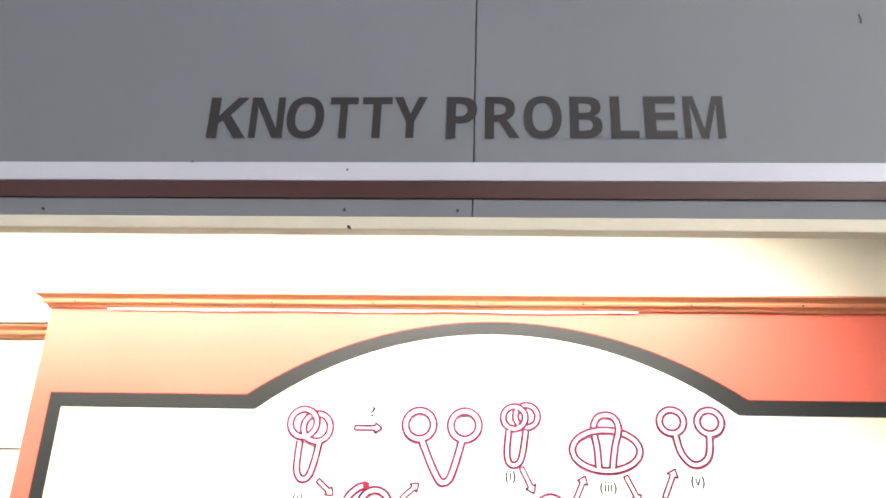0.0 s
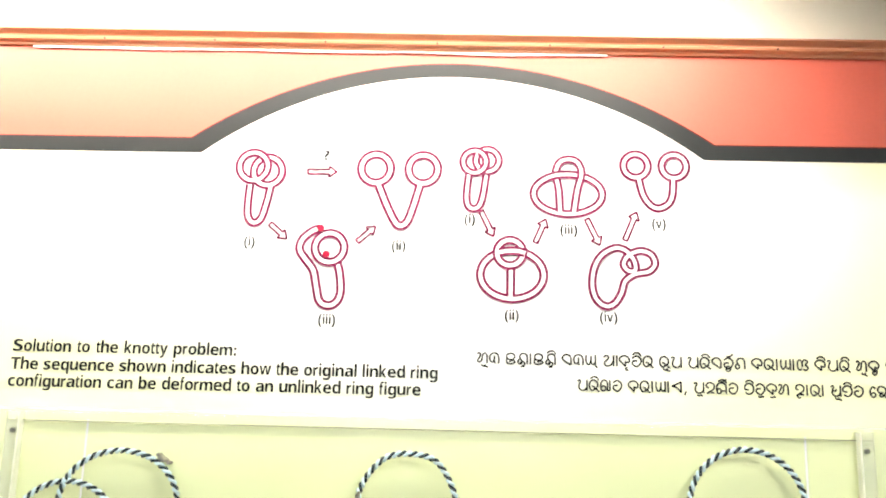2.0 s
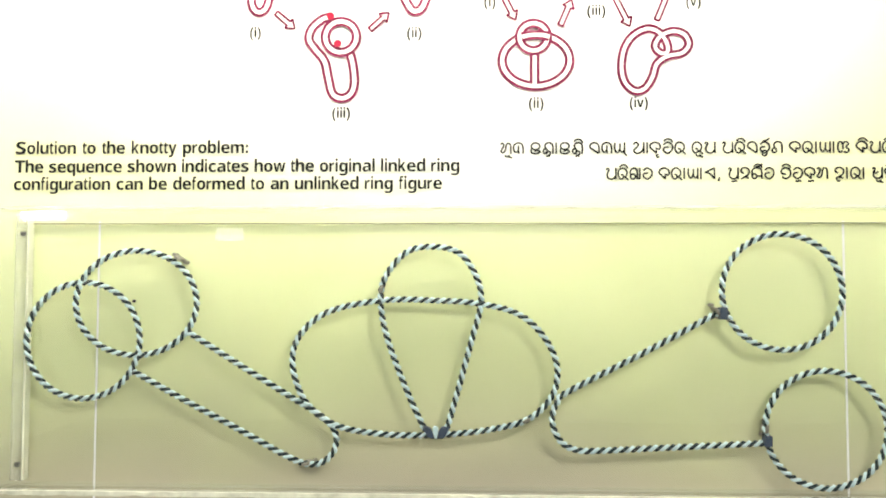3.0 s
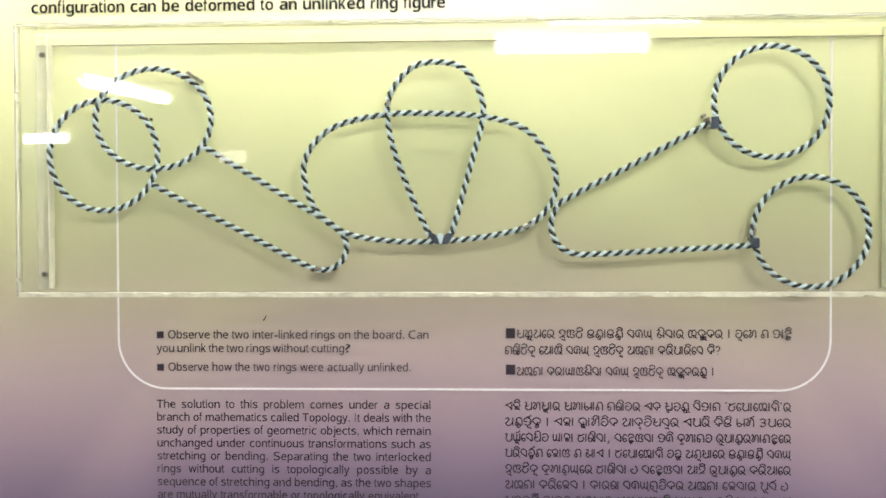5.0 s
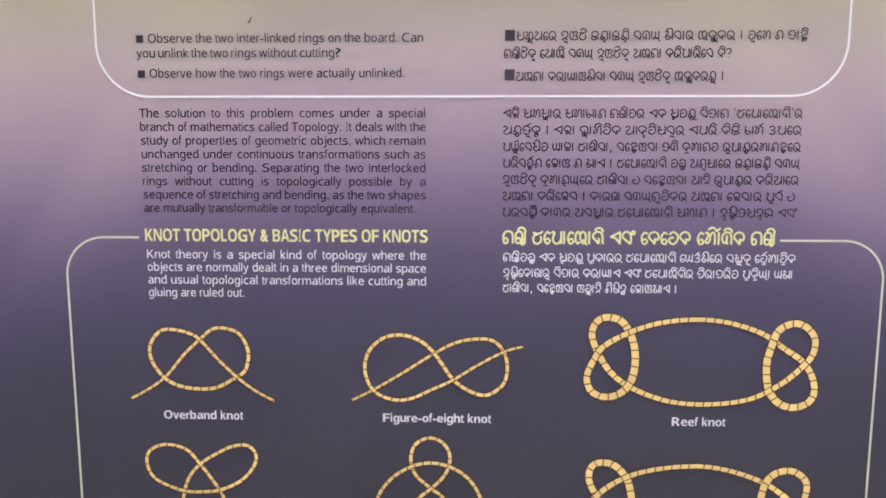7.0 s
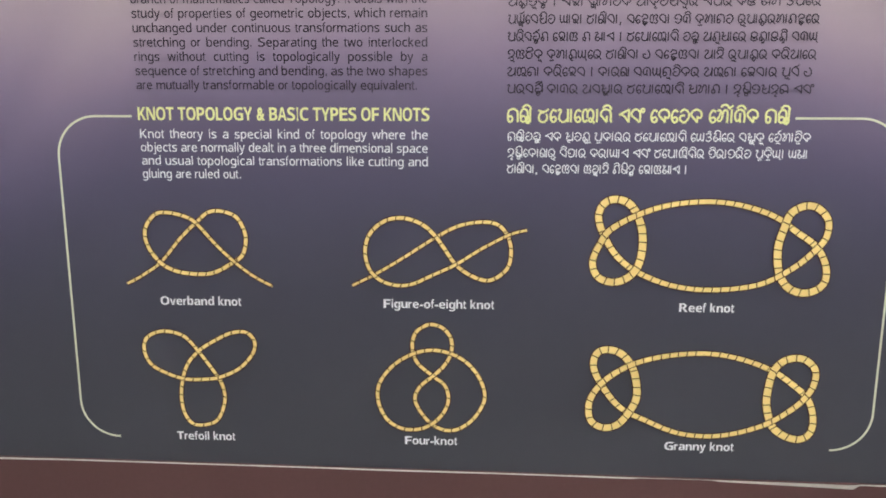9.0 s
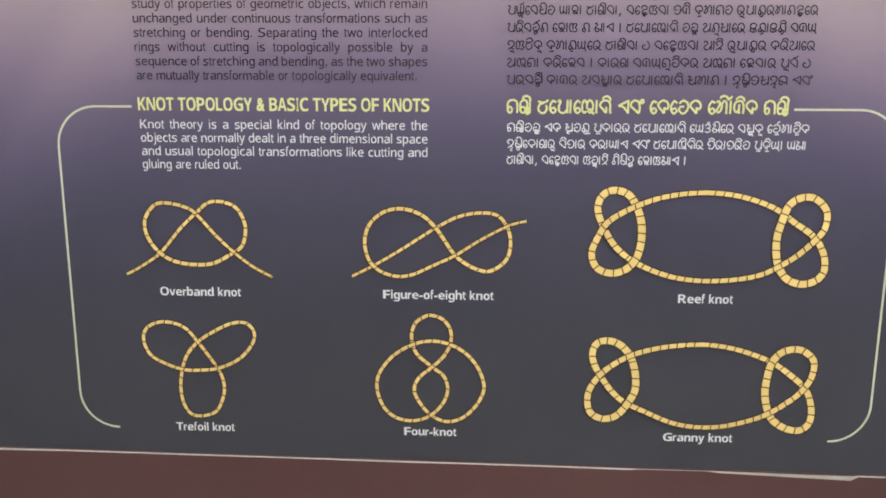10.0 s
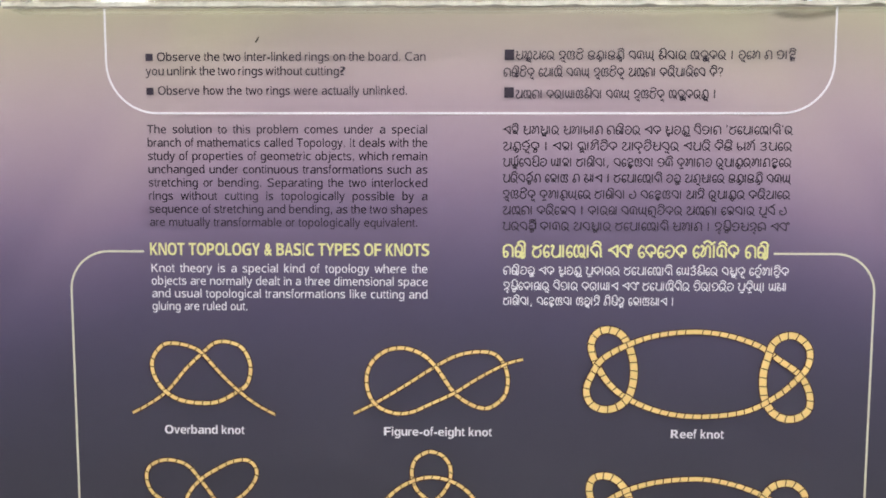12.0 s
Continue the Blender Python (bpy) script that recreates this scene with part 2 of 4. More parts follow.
# Widths of the letters of a plain grotesque, in thousandths of the type size.
ADVANCE = {w[0]: int(w[1:]) for w in (
    "a556 b556 c500 d556 e556 f278 g556 h556 i222 j222 k500 l222 m833 n556 o556 p556 q556 r333 s500 t278 u556 v500 w722 x500 y500 z500 "
    "A667 B667 C722 D722 E667 F611 G778 H722 I278 J500 K667 L556 M833 N722 O778 P667 Q778 R722 S667 T611 U722 V667 W944 X667 Y667 Z611 "
    ".278 ,278 :278 -333 ?556 &667 (333 )333").split()}
BEARING = {"i": 66, "l": 66, "f": 16, "t": 22, "r": 40, ".": 90, ",": 88, ":": 96, "I": 90, "j": 10, "v": 10, "y": 12, "w": 8, "x": 12, "T": 22, "Y": 8, "A": 4, "V": 4, "W": 8, "-": 40, "(": 60, ")": 60}
_glyph = {}


def sans(ch, heavy):
    """The plain or heavy sans-serif form of a letter in the built-in font."""
    if "A" <= ch <= "Z":
        return chr((0x1D5D4 if heavy else 0x1D5A0) + ord(ch) - ord("A"))
    if "a" <= ch <= "z":
        return chr((0x1D5EE if heavy else 0x1D5BA) + ord(ch) - ord("a"))
    return ch


def set_type(plain, thick):
    """The letters in their plain and heavy forms, set one to a line and read off: its ink one unit wide, its height in capitals."""
    forms = [(c, False) for c in plain] + [(c, True) for c in thick]
    cu = bpy.data.curves.new("lettering", "FONT")
    cu.body, cu.size, cu.resolution_u, cu.space_line = "\n".join(sans(*f) for f in forms), 1.0, 3, 4.0
    ob = new("lettering", cu)
    dg = bpy.context.evaluated_depsgraph_get()
    dg.update()
    me = bpy.data.meshes.new_from_object(ob.evaluated_get(dg))
    points, faces = defaultdict(list), defaultdict(list)
    place = []
    for v in me.vertices:
        row = round((0.25 - v.co.y) / 4.0)
        place.append((row, len(points[row])))
        points[row].append((v.co.x, v.co.y + 4.0 * row))
    for p in me.polygons:
        faces[place[p.vertices[0]][0]].append(tuple(place[k][1] for k in p.vertices))
    bpy.data.objects.remove(ob)
    bpy.data.curves.remove(cu)
    bpy.data.meshes.remove(me)
    for row, (c, heavy) in enumerate(forms):
        high = 0.714 if c.isalpha() else 0.682
        a, b = min(p[0] for p in points[row]), max(p[0] for p in points[row])
        top = max(p[1] for p in points[row]) / high
        tall = 0.745 / top if c in "acegmnopqrsuvwxyz" else 1.0
        _glyph[c, heavy] = [((x - a) / (b - a), z / high * tall) for x, z in points[row]], faces[row]


set_type("abcdefghijklmnopqrstuvwxyCIKOST.,-?", "abcdefghiklmnopqrstuvwyABCEFGIKLMNOPRSTY:-&()")


def glyph(ch, heavy=False):
    return _glyph[ch, heavy]


def stamp(store, pts, polys, x, wide, z, cap, y, bold):
    """A letter, struck several times side by side where it is bold."""
    verts, faces = store
    for k, (dx, dz) in enumerate(((-1, -1), (1, 1), (1, -1), (-1, 1)) if bold else ((0, 0),)):
        base, d = len(verts), bold * cap
        inner, tall = wide - 2 * d, 1 - 2 * bold
        verts += [(x + d + px * inner + dx * d, y - 0.00004 * k, z + (bold + pz * tall + dz * bold) * cap) for px, pz in pts]
        faces += [tuple(base + i for i in p) for p in polys]


def letters(body, x0, x1, z, cap, y, mat, parent, bold=0.0, name="text_line", label="", heavy=False):
    """One line of lettering from x0 to x1 on the baseline z, with capitals of the height cap."""
    em = cap / 0.716 / 1000
    words = body.split(" ")
    long = sum(ADVANCE[c] for w in words for c in w) * em
    gap = (x1 - x0 - long) / max(1, len(words) - 1)
    sx = 1.0
    if len(words) == 1 or not 0.18 < gap / (em * 1000) < (0.36 if len(words) < 4 else 0.75):
        sx = (x1 - x0) / (long + 278 * em * (len(words) - 1))
        gap = 278 * em * sx
    store, x = ([], []), x0
    for w in words:
        for c in w:
            sb = BEARING.get(c, 48) * (0.7 if heavy else 1)
            stamp(store, *glyph(c, heavy), x + sb * em * sx, (ADVANCE[c] - 2 * sb) * em * sx, z, cap, y, bold if not heavy else 0.0 if c.isalpha() else 0.03)
            x += ADVANCE[c] * em * sx
        x += gap
    return raw(name, *store, mat, parent, label)


def title(spans, z, cap, y, mat, parent):
    """Large single letters, each between its own two edges, in millimetres."""
    for c, a, b in spans:
        store = ([], [])
        stamp(store, *glyph(c, True), a / 1000, (b - a) / 1000, z, cap, y, 0.0)
        raw("title_letter", *store, mat, parent, "charcoal capital letter")


# ---- the hall around ----
def hall():
    def wall(name, b, mat, label, category):
        tagged(part(name, b, mat), label, category, kind="structure")
    wall("wall_north", box(-4.6, 4.6, 0.14, 0.30, 0, 3.2), M_CREAM, "white painted wall behind the display boards", "wall")
    wall("bulkhead", box(-4.6, 4.6, 0.032, 0.14, 2.122, 3.2), M_CREAM, "cream-white painted bulkhead over the display boards", "wall")
    for x0, x1 in ((-4.6, -0.650), (0.650, 4.6)):
        wall("bulkhead_edge", box(x0, x1, 0.032, 0.14, 2.083, 2.122), M_CREAM, "cream-white lower edge of the bulkhead over the side boards", "wall")
    # These walls, floor and ceiling stay out of view; added to bounce light.
    wall("wall_south", box(-4.6, 4.6, -9.2, -9.0, 0, 3.2), M_WALL, "unseen white wall across the hall, added to bounce light", "wall")
    wall("wall_west", box(-4.8, -4.6, -9.2, 0.30, 0, 3.2), M_WALL, "unseen white side wall, added to bounce light", "wall")
    wall("wall_east", box(4.6, 4.8, -9.2, 0.30, 0, 3.2), M_WALL, "unseen white side wall, added to bounce light", "wall")
    wall("floor", box(-4.8, 4.8, -9.2, 0.30, -0.1, 0), M_FLOOR, "unseen grey polished floor of the hall, added to bounce light", "floor")
    wall("ceiling", box(-4.8, 4.8, -9.2, 0.30, 3.2, 3.3), M_WALL, "unseen white ceiling, added to bounce light", "ceiling")


hall()


def strip_light(name, x, y, z, length, turn, mat, radius, label, group="", hang=0.0):
    """A batten with one fluorescent tube, its holders and pins."""
    t = thing(name, label, "lamp", group, at=(x, y, z))
    t.rotation_euler = (0, 0, radians(turn))
    h = length / 2
    part("batten", box(-h - 0.03, h + 0.03, -0.02, 0.02, radius + 0.012, radius + 0.055, 0.004), M_PLASTIC, t)
    for s in (-1, 1):
        part("tube_holder", box(s * h - 0.012, s * h + 0.012, -0.015, 0.015, -radius, radius + 0.014, 0.003), M_PLASTIC, t)
    if hang > z + 0.2:
        for s in (-0.7, 0.7):
            part("hanging_rod", rod((s * h, 0, radius + 0.05), (s * h, 0, hang - z), 0.004, 8), M_PLASTIC, t)
    part("tube", rod((-h + 0.013, 0, 0), (h - 0.013, 0, 0), radius, 16), mat, t, "glowing fluorescent tube", True)
    return t


# The tubes behind the fascia, which light the boards from above.
for tube_y, tube_z in ((-0.255, 2.150), (-0.205, 2.165), (-0.155, 2.180)):
    strip_light("fluorescent_light", -0.35, tube_y, tube_z, 1.46, 0, M_TUBE, 0.013, "lit white fluorescent batten hidden behind the fascia", "fascia lamps", 3.2)
# The first three lamps show as gleams in the acrylic; four unseen ones add fill.
for x, y, z, length, turn, radius in ((0.64, -4.6, 2.62, 1.0, 0, 0.055), (-3.38, -7.15, 2.8, 1.15, -72, 0.06), (-2.86, -4.6, 2.03, 0.32, 0, 0.03), 
                                        (0.5, -2.4, 3.08, 1.2, 0, 0.03), (-1.5, -2.4, 3.08, 1.2, 0, 0.03), (2.4, -2.6, 3.08, 1.2, 0, 0.03), (1.2, -5.8, 3.08, 1.2, 0, 0.03)):
    strip_light("gleam_or_fill_light", x, y, z, length, turn, M_LAMP, radius, "lit white fluorescent batten, a gleam in the acrylic or unseen added fill", "hall lamps", 3.2)
# Added glow that makes the small square gleam; its real source is unknown.
strip_light("gleam_source", -1.60, -4.6, 1.90, 0.2, 0, M_DIM, 0.04, "small dim glowing stand-in that makes a gleam in the acrylic", hang=3.2)
# A short bright lamp up to the right throws the ropes' shadows.
strip_light("spot_light", 1.30, -1.72, 2.97, 0.22, 90, M_SPOT, 0.045, "short bright white lamp under the hall ceiling", hang=3.2)


# ---- display board ----
XL, XR, ZT, ZB = -0.6435, 0.645, 2.108, 0.556
FL, FR = -0.596, 0.597
WL, WR = -0.614, 0.615


def arch_outline(half, base, apex, left, right, bottom):
    """A field with a flat top broken by a low arch in the middle."""
    r = (half * half + (apex - base) ** 2) / (2 * (apex - base))
    a = math.degrees(math.asin(half / r))
    arc = ring(0, apex - r, r, count=40, start=90 + a, sweep=-2 * a)
    return [(left, bottom), (left, base)] + [(p.x, p.y) for p in arc] + [(right, base), (right, bottom)]


def ring_pair(outer, inner, y):
    """The band between two outlines of equally many points."""
    verts = [(x, y, z) for x, z in outer] + [(x, y, z) for x, z in inner]
    n = len(outer)
    return verts, [(i, i + 1, n + i + 1, n + i) for i in range(n - 1)]


def display_board():
    t = thing("display_board", "tall red vinyl display board with a field fading to charcoal", "board", at=(0, 0, 0))
    part("backing_board", box(XL, XR, 0.0, 0.06, ZB, ZT, 0.002), M_RED, t, "red vinyl covered board")
    inner = arch_outline(0.32, 1.95, 2.057, FL, FR, ZB)
    outer = arch_outline(0.333, 1.969, 2.074, WL, WR, ZB)
    line = arch_outline(0.3345, 1.9705, 2.0755, WL - 0.0015, WR + 0.0015, ZB)
    part("printed_field", plate(inner, -0.0016, 0.0016), M_FIELD, t, "glossy vinyl print fading from white through yellow and purple to charcoal")
    raw("border", *ring_pair(outer, inner, -0.0020), M_BORDER, t, "charcoal printed border")
    raw("border_line", *ring_pair(line, outer, -0.0020), M_BORDER_LINE, t, "thin red edge line")
    return t


board = display_board()
INK = -0.0026


def rounded(x0, x1, z0, z1, r, parts):
    """Corner arcs and straight runs of a rounded frame: parts names the corners in order."""
    cs = {"tl": (x0 + r, z1 - r, 90), "bl": (x0 + r, z0 + r, 180), "br": (x1 - r, z0 + r, 270), "tr": (x1 - r, z1 - r, 0)}
    out = []
    for p in parts:
        cx, cz, s = cs[p]
        out += ring(cx, cz, r, count=14, start=s, sweep=90)
    return out


def frames():
    a = [Vector((-0.4305, 1.612))] + rounded(-0.4305, 0.4258, 1.191, 1.7, 0.060, ("bl", "br")) + [Vector((0.4258, 1.612))]
    raw("white_frame_line", *ribbon(a, 0.0026, INK), M_WHITE, board, "white printed frame line with round corners")
    b = [Vector((-0.392, 1.0256))] + rounded(-0.4823, 0.4855, 0.629, 1.0256, 0.047, ("tl", "bl"))
    raw("cream_frame_line", *ribbon(b, 0.0026, INK), M_LINE, board, "cream printed frame line with round corners")
    c = (rounded(-0.4823, 0.4838, 0.629, 1.0256, 0.047, ("br", "tr")) + [Vector((0.3633, 1.0256))])
    raw("cream_frame_line", *ribbon(c, 0.0026, INK), M_LINE, board, "cream printed frame line with round corners")


frames()

for body, x0, x1, z in (
    ("Solution to the knotty problem:", -0.5341, -0.2549, 1.6919),
    ("The sequence shown indicates how the original linked ring", -0.5342, -0.0086, 1.6698),
    ("configuration can be deformed to an unlinked ring figure", -0.5353, -0.0288, 1.6492),
):
    letters(body, x0, x1, z, 0.0146, INK, M_BLACK, board, heavy=True)
for body, x0, x1, z in (
    ("Observe the two inter-linked rings on the board. Can", -0.37, -0.0503, 1.2522),
    ("you unlink the two rings without cutting?", -0.3836, -0.1449, 1.2356),
    ("Observe how the two rings were actually unlinked.", -0.3699, -0.0717, 1.2127),
):
    letters(body, x0, x1, z, 0.0100, INK, M_DARK, board, 0.010)
for z in (1.2565, 1.2168):
    part("bullet_square", plate([(-0.3832, z - 0.0042), (-0.3748, z - 0.0042), (-0.3748, z + 0.0042), (-0.3832, z + 0.0042)], INK, 0.0004), M_DARK, board)
for z in (1.259, 1.2152):
    part("bullet_square", plate([(0.0420, z - 0.006), (0.0532, z - 0.006), (0.0532, z + 0.006), (0.0420, z + 0.006)], INK, 0.0004), M_DARK, board)
for i, (body, x1) in enumerate((
    ("The solution to this problem comes under a special", -0.0482), ("branch of mathematics called Topology. It deals with the", -0.0482),
    ("study of properties of geometric objects, which remain", -0.0482), ("unchanged under continuous transformations such as", -0.0482),
    ("stretching or bending. Separating the two interlocked", -0.0482), ("rings without cutting is topologically possible by a", -0.0482),
    ("sequence of stretching and bending, as the two shapes", -0.0482), ("are mutually transformable or topologically equivalent.", -0.0597),
)):
    letters(body, -0.3843, x1, 1.1672 - 0.01583 * i, 0.0100, INK, M_DARK, board, 0.010)
letters("KNOT TOPOLOGY & BASIC TYPES OF KNOTS", -0.3851, -0.046, 1.0212, 0.0150, INK, M_YELLOW, board, label="pale yellow heading", heavy=True)
for i, (body, x1) in enumerate((
    ("Knot theory is a special kind of topology where the", -0.0480), ("objects are normally dealt in a three dimensional space", -0.0480),
    ("and usual topological transformations like cutting and", -0.0480), ("gluing are ruled out.", -0.2662),
)):
    letters(body, -0.3841, x1, 1.0006 - 0.01547 * i, 0.0102, INK, M_WHITE, board, 0.008)
for body, x0, x1, z in (
    ("Overband knot", -0.3732, -0.2739, 0.8002), ("Figure-of-eight knot", -0.1025, 0.0302, 0.8001), ("Reef knot", 0.2469, 0.3114, 0.7998),
    ("Trefoil knot", -0.3636, -0.2896, 0.6262), ("Four-knot", -0.0782, -0.0129, 0.6258), ("Granny knot", 0.2389, 0.323, 0.6252),
):
    letters(body, x0, x1, z, 0.0105, INK, M_WHITE, board, 0.0, "knot_caption", "white bold caption", True)
for body, x, z in (("(i)", -0.2496, 1.834), ("(iii)", -0.1474, 1.7379), ("(ii)", -0.0621, 1.8321), ("(i)", 0.026, 1.8678), ("(ii)", 0.0795, 1.7481), ("(iii)", 0.1495, 1.8563), ("(iv)", 0.1974, 1.7481), ("(v)", 0.2612, 1.866)):
    w = {"(i)": 0.0145, "(v)": 0.018, "(ii)": 0.0185, "(iii)": 0.0225, "(iv)": 0.0225}[body]
    letters(body, x - w / 2, x + w / 2, z - 0.005, 0.0120, INK, M_BLACK, board, 0.0, "step_number", "", True)
letters("?", -0.1618, -0.1533, 1.9425, 0.0125, INK, M_LETTER, board, 0.012, "question_mark", "small dark question mark")


# ---- printed knots ----
def printed_knot(text, closed, w_of):
    line = spline(mm(text), closed, 0.002)
    k = new("printed_knot")
    k.parent = board
    tagged(k, "golden rope knot printed with dark outline and ticks")
    rise = lambda s: INK - 0.0007 * s
    raw("outline", *ribbon(line, lambda s: w_of(s) + 0.0022, rise, closed), M_BROWN, k)
    raw("rope_band", *ribbon(line, w_of, lambda s: rise(s) - 0.0001, closed), M_GOLD, k)
    verts, faces, run, n = [], [], 0.0, len(line)
    for i in range(1, n):
        run += (line[i] - line[i - 1]).length
        if run > 0.0094:
            run = 0.0
            d = (line[i] - line[i - 1]).normalized()
            w = w_of(i / n) * 0.5
            q = Vector((-d.y, d.x))
            lean = d * 0.0006
            base = len(verts)
            for a, b in ((-w, -0.0006), (w, -0.0006), (w, 0.0006), (-w, 0.0006)):
                p = line[i] + q * a + d * b + lean * (a / w)
                verts.append((p.x, rise(i / n) - 0.0002, p.y))
            faces.append((base, base + 1, base + 2, base + 3))
    raw("tick_marking", verts, faces, M_BROWN, k)


printed_knot("-412,826 -395,835 -369,853 -344,882 -323,902 -308,914 -291,915 -274,907 -265,886 -269,864 -281,854 -305,841 -329,839 -353,843 -371,854 -384,874 -385,894 -372,911 -355,913 -335,908 -323,900 -300,874 -277,852 -257,837 -235,825", False, lambda s: 0.0031 + 0.0014 * math.sin(math.pi * s))
printed_knot("-330,742 -346,722 -354,692 -353,666 -344,649 -329,646 -311,653 -301,675 -301,693 -308,710 -330,742 -347,761 -372,767 -392,759 -397,743 -389,724 -368,712 -347,706 -326,706 -305,709 -280,721 -263,740 -260,756 -270,767 -288,766 -309,756", True, lambda s: 0.0041)
printed_knot("-139,827 -110,842 -77,862 -40,886 -13,900 13,905 33,902 45,888 49,868 44,849 27,836 11,837 -8,847 -20,859 -30,874 -41,889 -56,902 -78,909 -100,905 -117,890 -123,870 -119,849 -107,835 -87,828 -67,830 -43,841 -16,854 14,873 46,890 67,896", False, lambda s: 0.0030 + 0.0014 * math.sin(math.pi * s))
printed_knot("-43,715 -62,732 -68,752 -64,769 -53,778 -43,780 -30,775 -21,762 -21,745 -29,729 -43,715 -59,701 -65,685 -57,667 -43,652 -26,645 -8,649 9,664 20,687 15,710 1,730 -19,743 -43,748 -67,743 -91,728 -108,705 -110,682 -100,659 -82,647 -61,646 -43,654 -29,670 -24,687 -29,704", True, lambda s: 0.0042)
printed_knot("272,931 311,927 349.3,914.5 375.3,896.9 398.5,880.3 411,860 413,840 403.3,828.2 386.9,824.6 369.6,832 358.9,850.3 356,877.4 360.9,900.2 367.6,918.1 382.1,926.7 397.5,924.4 410.1,910 409.1,890.1 396.6,873.4 373.4,852.9 336.8,833.8 286,827 240,831 199,846 172,866 155,893 149,913 155,928 169,933 186,926 198,903 201,877 196,853 183,839 166,835 150,842 144,859 151,879 164,898 196,916 231,927", True, lambda s: 0.0071 + 0.0017 * math.cos(4 * math.pi * (s - 0.25)))
printed_knot("278,749 318,744 358,730.3 384,713.7 405.2,694.2 413.9,670 412,651 400.4,642.3 383.1,645.7 366.7,658.1 358,683.3 358,705.3 362.8,728.2 375.3,741.9 394.6,744.4 410.1,733 412,717 405.2,699.2 386.9,679.6 353.2,658.4 304,645 257,647 215,663 184,679 162,705 150,730 154,748 169,752 185,745 198,726 203,695 195,674 181,657 164,653 149,662 146,683 155,703 172,720 198,735 234,745", True, lambda s: 0.0071 + 0.0017 * math.cos(4 * math.pi * (s - 0.25)))


# ---- crimson diagrams ----
def diagram(layers, width, stroke=0.0034):
    """Outlined bands, layer over layer; each layer is a list of (line, closed)."""
    k = new("ring_diagram")
    k.parent = board
    tagged(k, "crimson outlined drawing of linked rings")
    y = INK
    for layer in layers:
        store, fill, lift = ([], []), ([], []), 0.0
        for line, closed in layer:
            ribbon(line, width + stroke, lambda s, y=y: y - 0.00003 * s - lift, closed, store)
            ribbon(line, width - stroke, lambda s, y=y: y - 0.0002 - 0.00003 * s - lift, closed, fill)
            lift += 0.00004
        raw("band_outline", *store, M_PINK, k)
        raw("band_fill", *fill, M_WHITE_PRINT, k)
        y -= 0.0004
    return k


def dot(x, z, r, parent):
    part("end_dot", plate([(p.x, p.y) for p in ring(x, z, r, count=18)], INK - 0.002, 0.0003), M_PINKDOT, parent)


def S(text, closed=False):
    return (spline(mm(text), closed, 0.002), closed)


def O(x, z, rx, rz=None):
    return (ring(x / 1000, z / 1000, rx / 1000, (rz or rx) / 1000), True)


def A(x, z, r, start, sweep):
    return (ring(x / 1000, z / 1000, r / 1000, count=24, start=start, sweep=sweep), False)


def E(x, z, rx, rz, start, sweep):
    return (ring(x / 1000, z / 1000, rx / 1000, rz / 1000, 24, start, sweep), False)


diagram([[O(-250.7, 1932.3, 18.1, 18.4), S("-253.8,1908.4 -255,1879.7 -253.2,1865.8 -246.4,1858.8 -237.5,1863.7 -231.5,1883.6 -227.3,1907.4"), O(-232.1, 1926.3, 18.2, 18.4)], [A(-250.7, 1932.3, 18.1, -50, 130)]], 0.0078)
diagram([[O(-94.2, 1932.1, 18.6, 18.7), O(-34.1, 1932.1, 18.4, 18.5), S("-90.6,1912.1 -77.8,1882.1 -67,1862.1 -60.9,1858.1 -52.8,1863 -45.7,1882 -37.4,1912.1")]], 0.0085)
d3 = diagram([[S("-160.9,1852.5 -170.8,1849.5 -182.7,1838.6 -185.8,1825.7 -178.1,1813.7 -167.4,1799.8 -162.7,1779.8 -157.9,1761.9 -148.1,1755.9 -137.3,1759.8 -132.2,1772.7 -133.9,1794.6 -137.7,1809.5")], [O(-148.3, 1828.5, 18.3, 18.4)]], 0.0082)
dot(-0.1604, 1.853, 0.0046, d3)
dot(-0.1519, 1.8201, 0.0046, d3)
diagram([[O(30.9, 1943.1, 14.5, 14.6), S("23.7,1926 21.4,1897.9 24.2,1884.9 31.2,1881.8 38.3,1886.8 42.5,1901.9 45.8,1926"), O(47.0, 1945.1, 14.5, 14.6)], [A(30.9, 1943.1, 14.5, -60, 130)]], 0.0072)
diagram([[O(79.4, 1798.8, 39.1, 30.1), S("77.9,1810.3 77.8,1771.2")], [O(76.6, 1826.4, 16.1, 16.1)], [E(79.4, 1798.8, 39.1, 30.1, 66, 48)]], 0.0080)
diagram([[O(148.6, 1902.7, 42.9, 25.7)], [S("138.7,1879.5 137.1,1907.7 133.4,1929.9 138.6,1944.1 149.8,1948.1 160.8,1944.1 165.7,1929.9 160.3,1907.7 155.9,1879.5")], [E(148.6, 1902.7, 42.9, 25.7, 98, 30)]], 0.0076)
diagram([[S("207.7,1834.9 221,1830.8 229.9,1818.6 230.8,1807.5 222.6,1806.5 216.7,1814.6 222.9,1825.7 237.3,1831.7 250.4,1827.6 255.3,1816.4 248,1806.4 230.7,1802.4 218.4,1793.4 213.4,1778.3 204.7,1765.2 193.5,1762.3 182.4,1771.4 178,1788.6 181.1,1810.8 191.6,1826.9", True)]], 0.0074)
diagram([[O(233.8, 1941.0, 15.3, 15.2), O(281.7, 1941.0, 15.3, 15.2), S("237.6,1923.8 242.4,1903.5 251.4,1890.3 261.5,1886.3 273.8,1892.3 279.1,1904.5 280.4,1923.7")]], 0.0076)


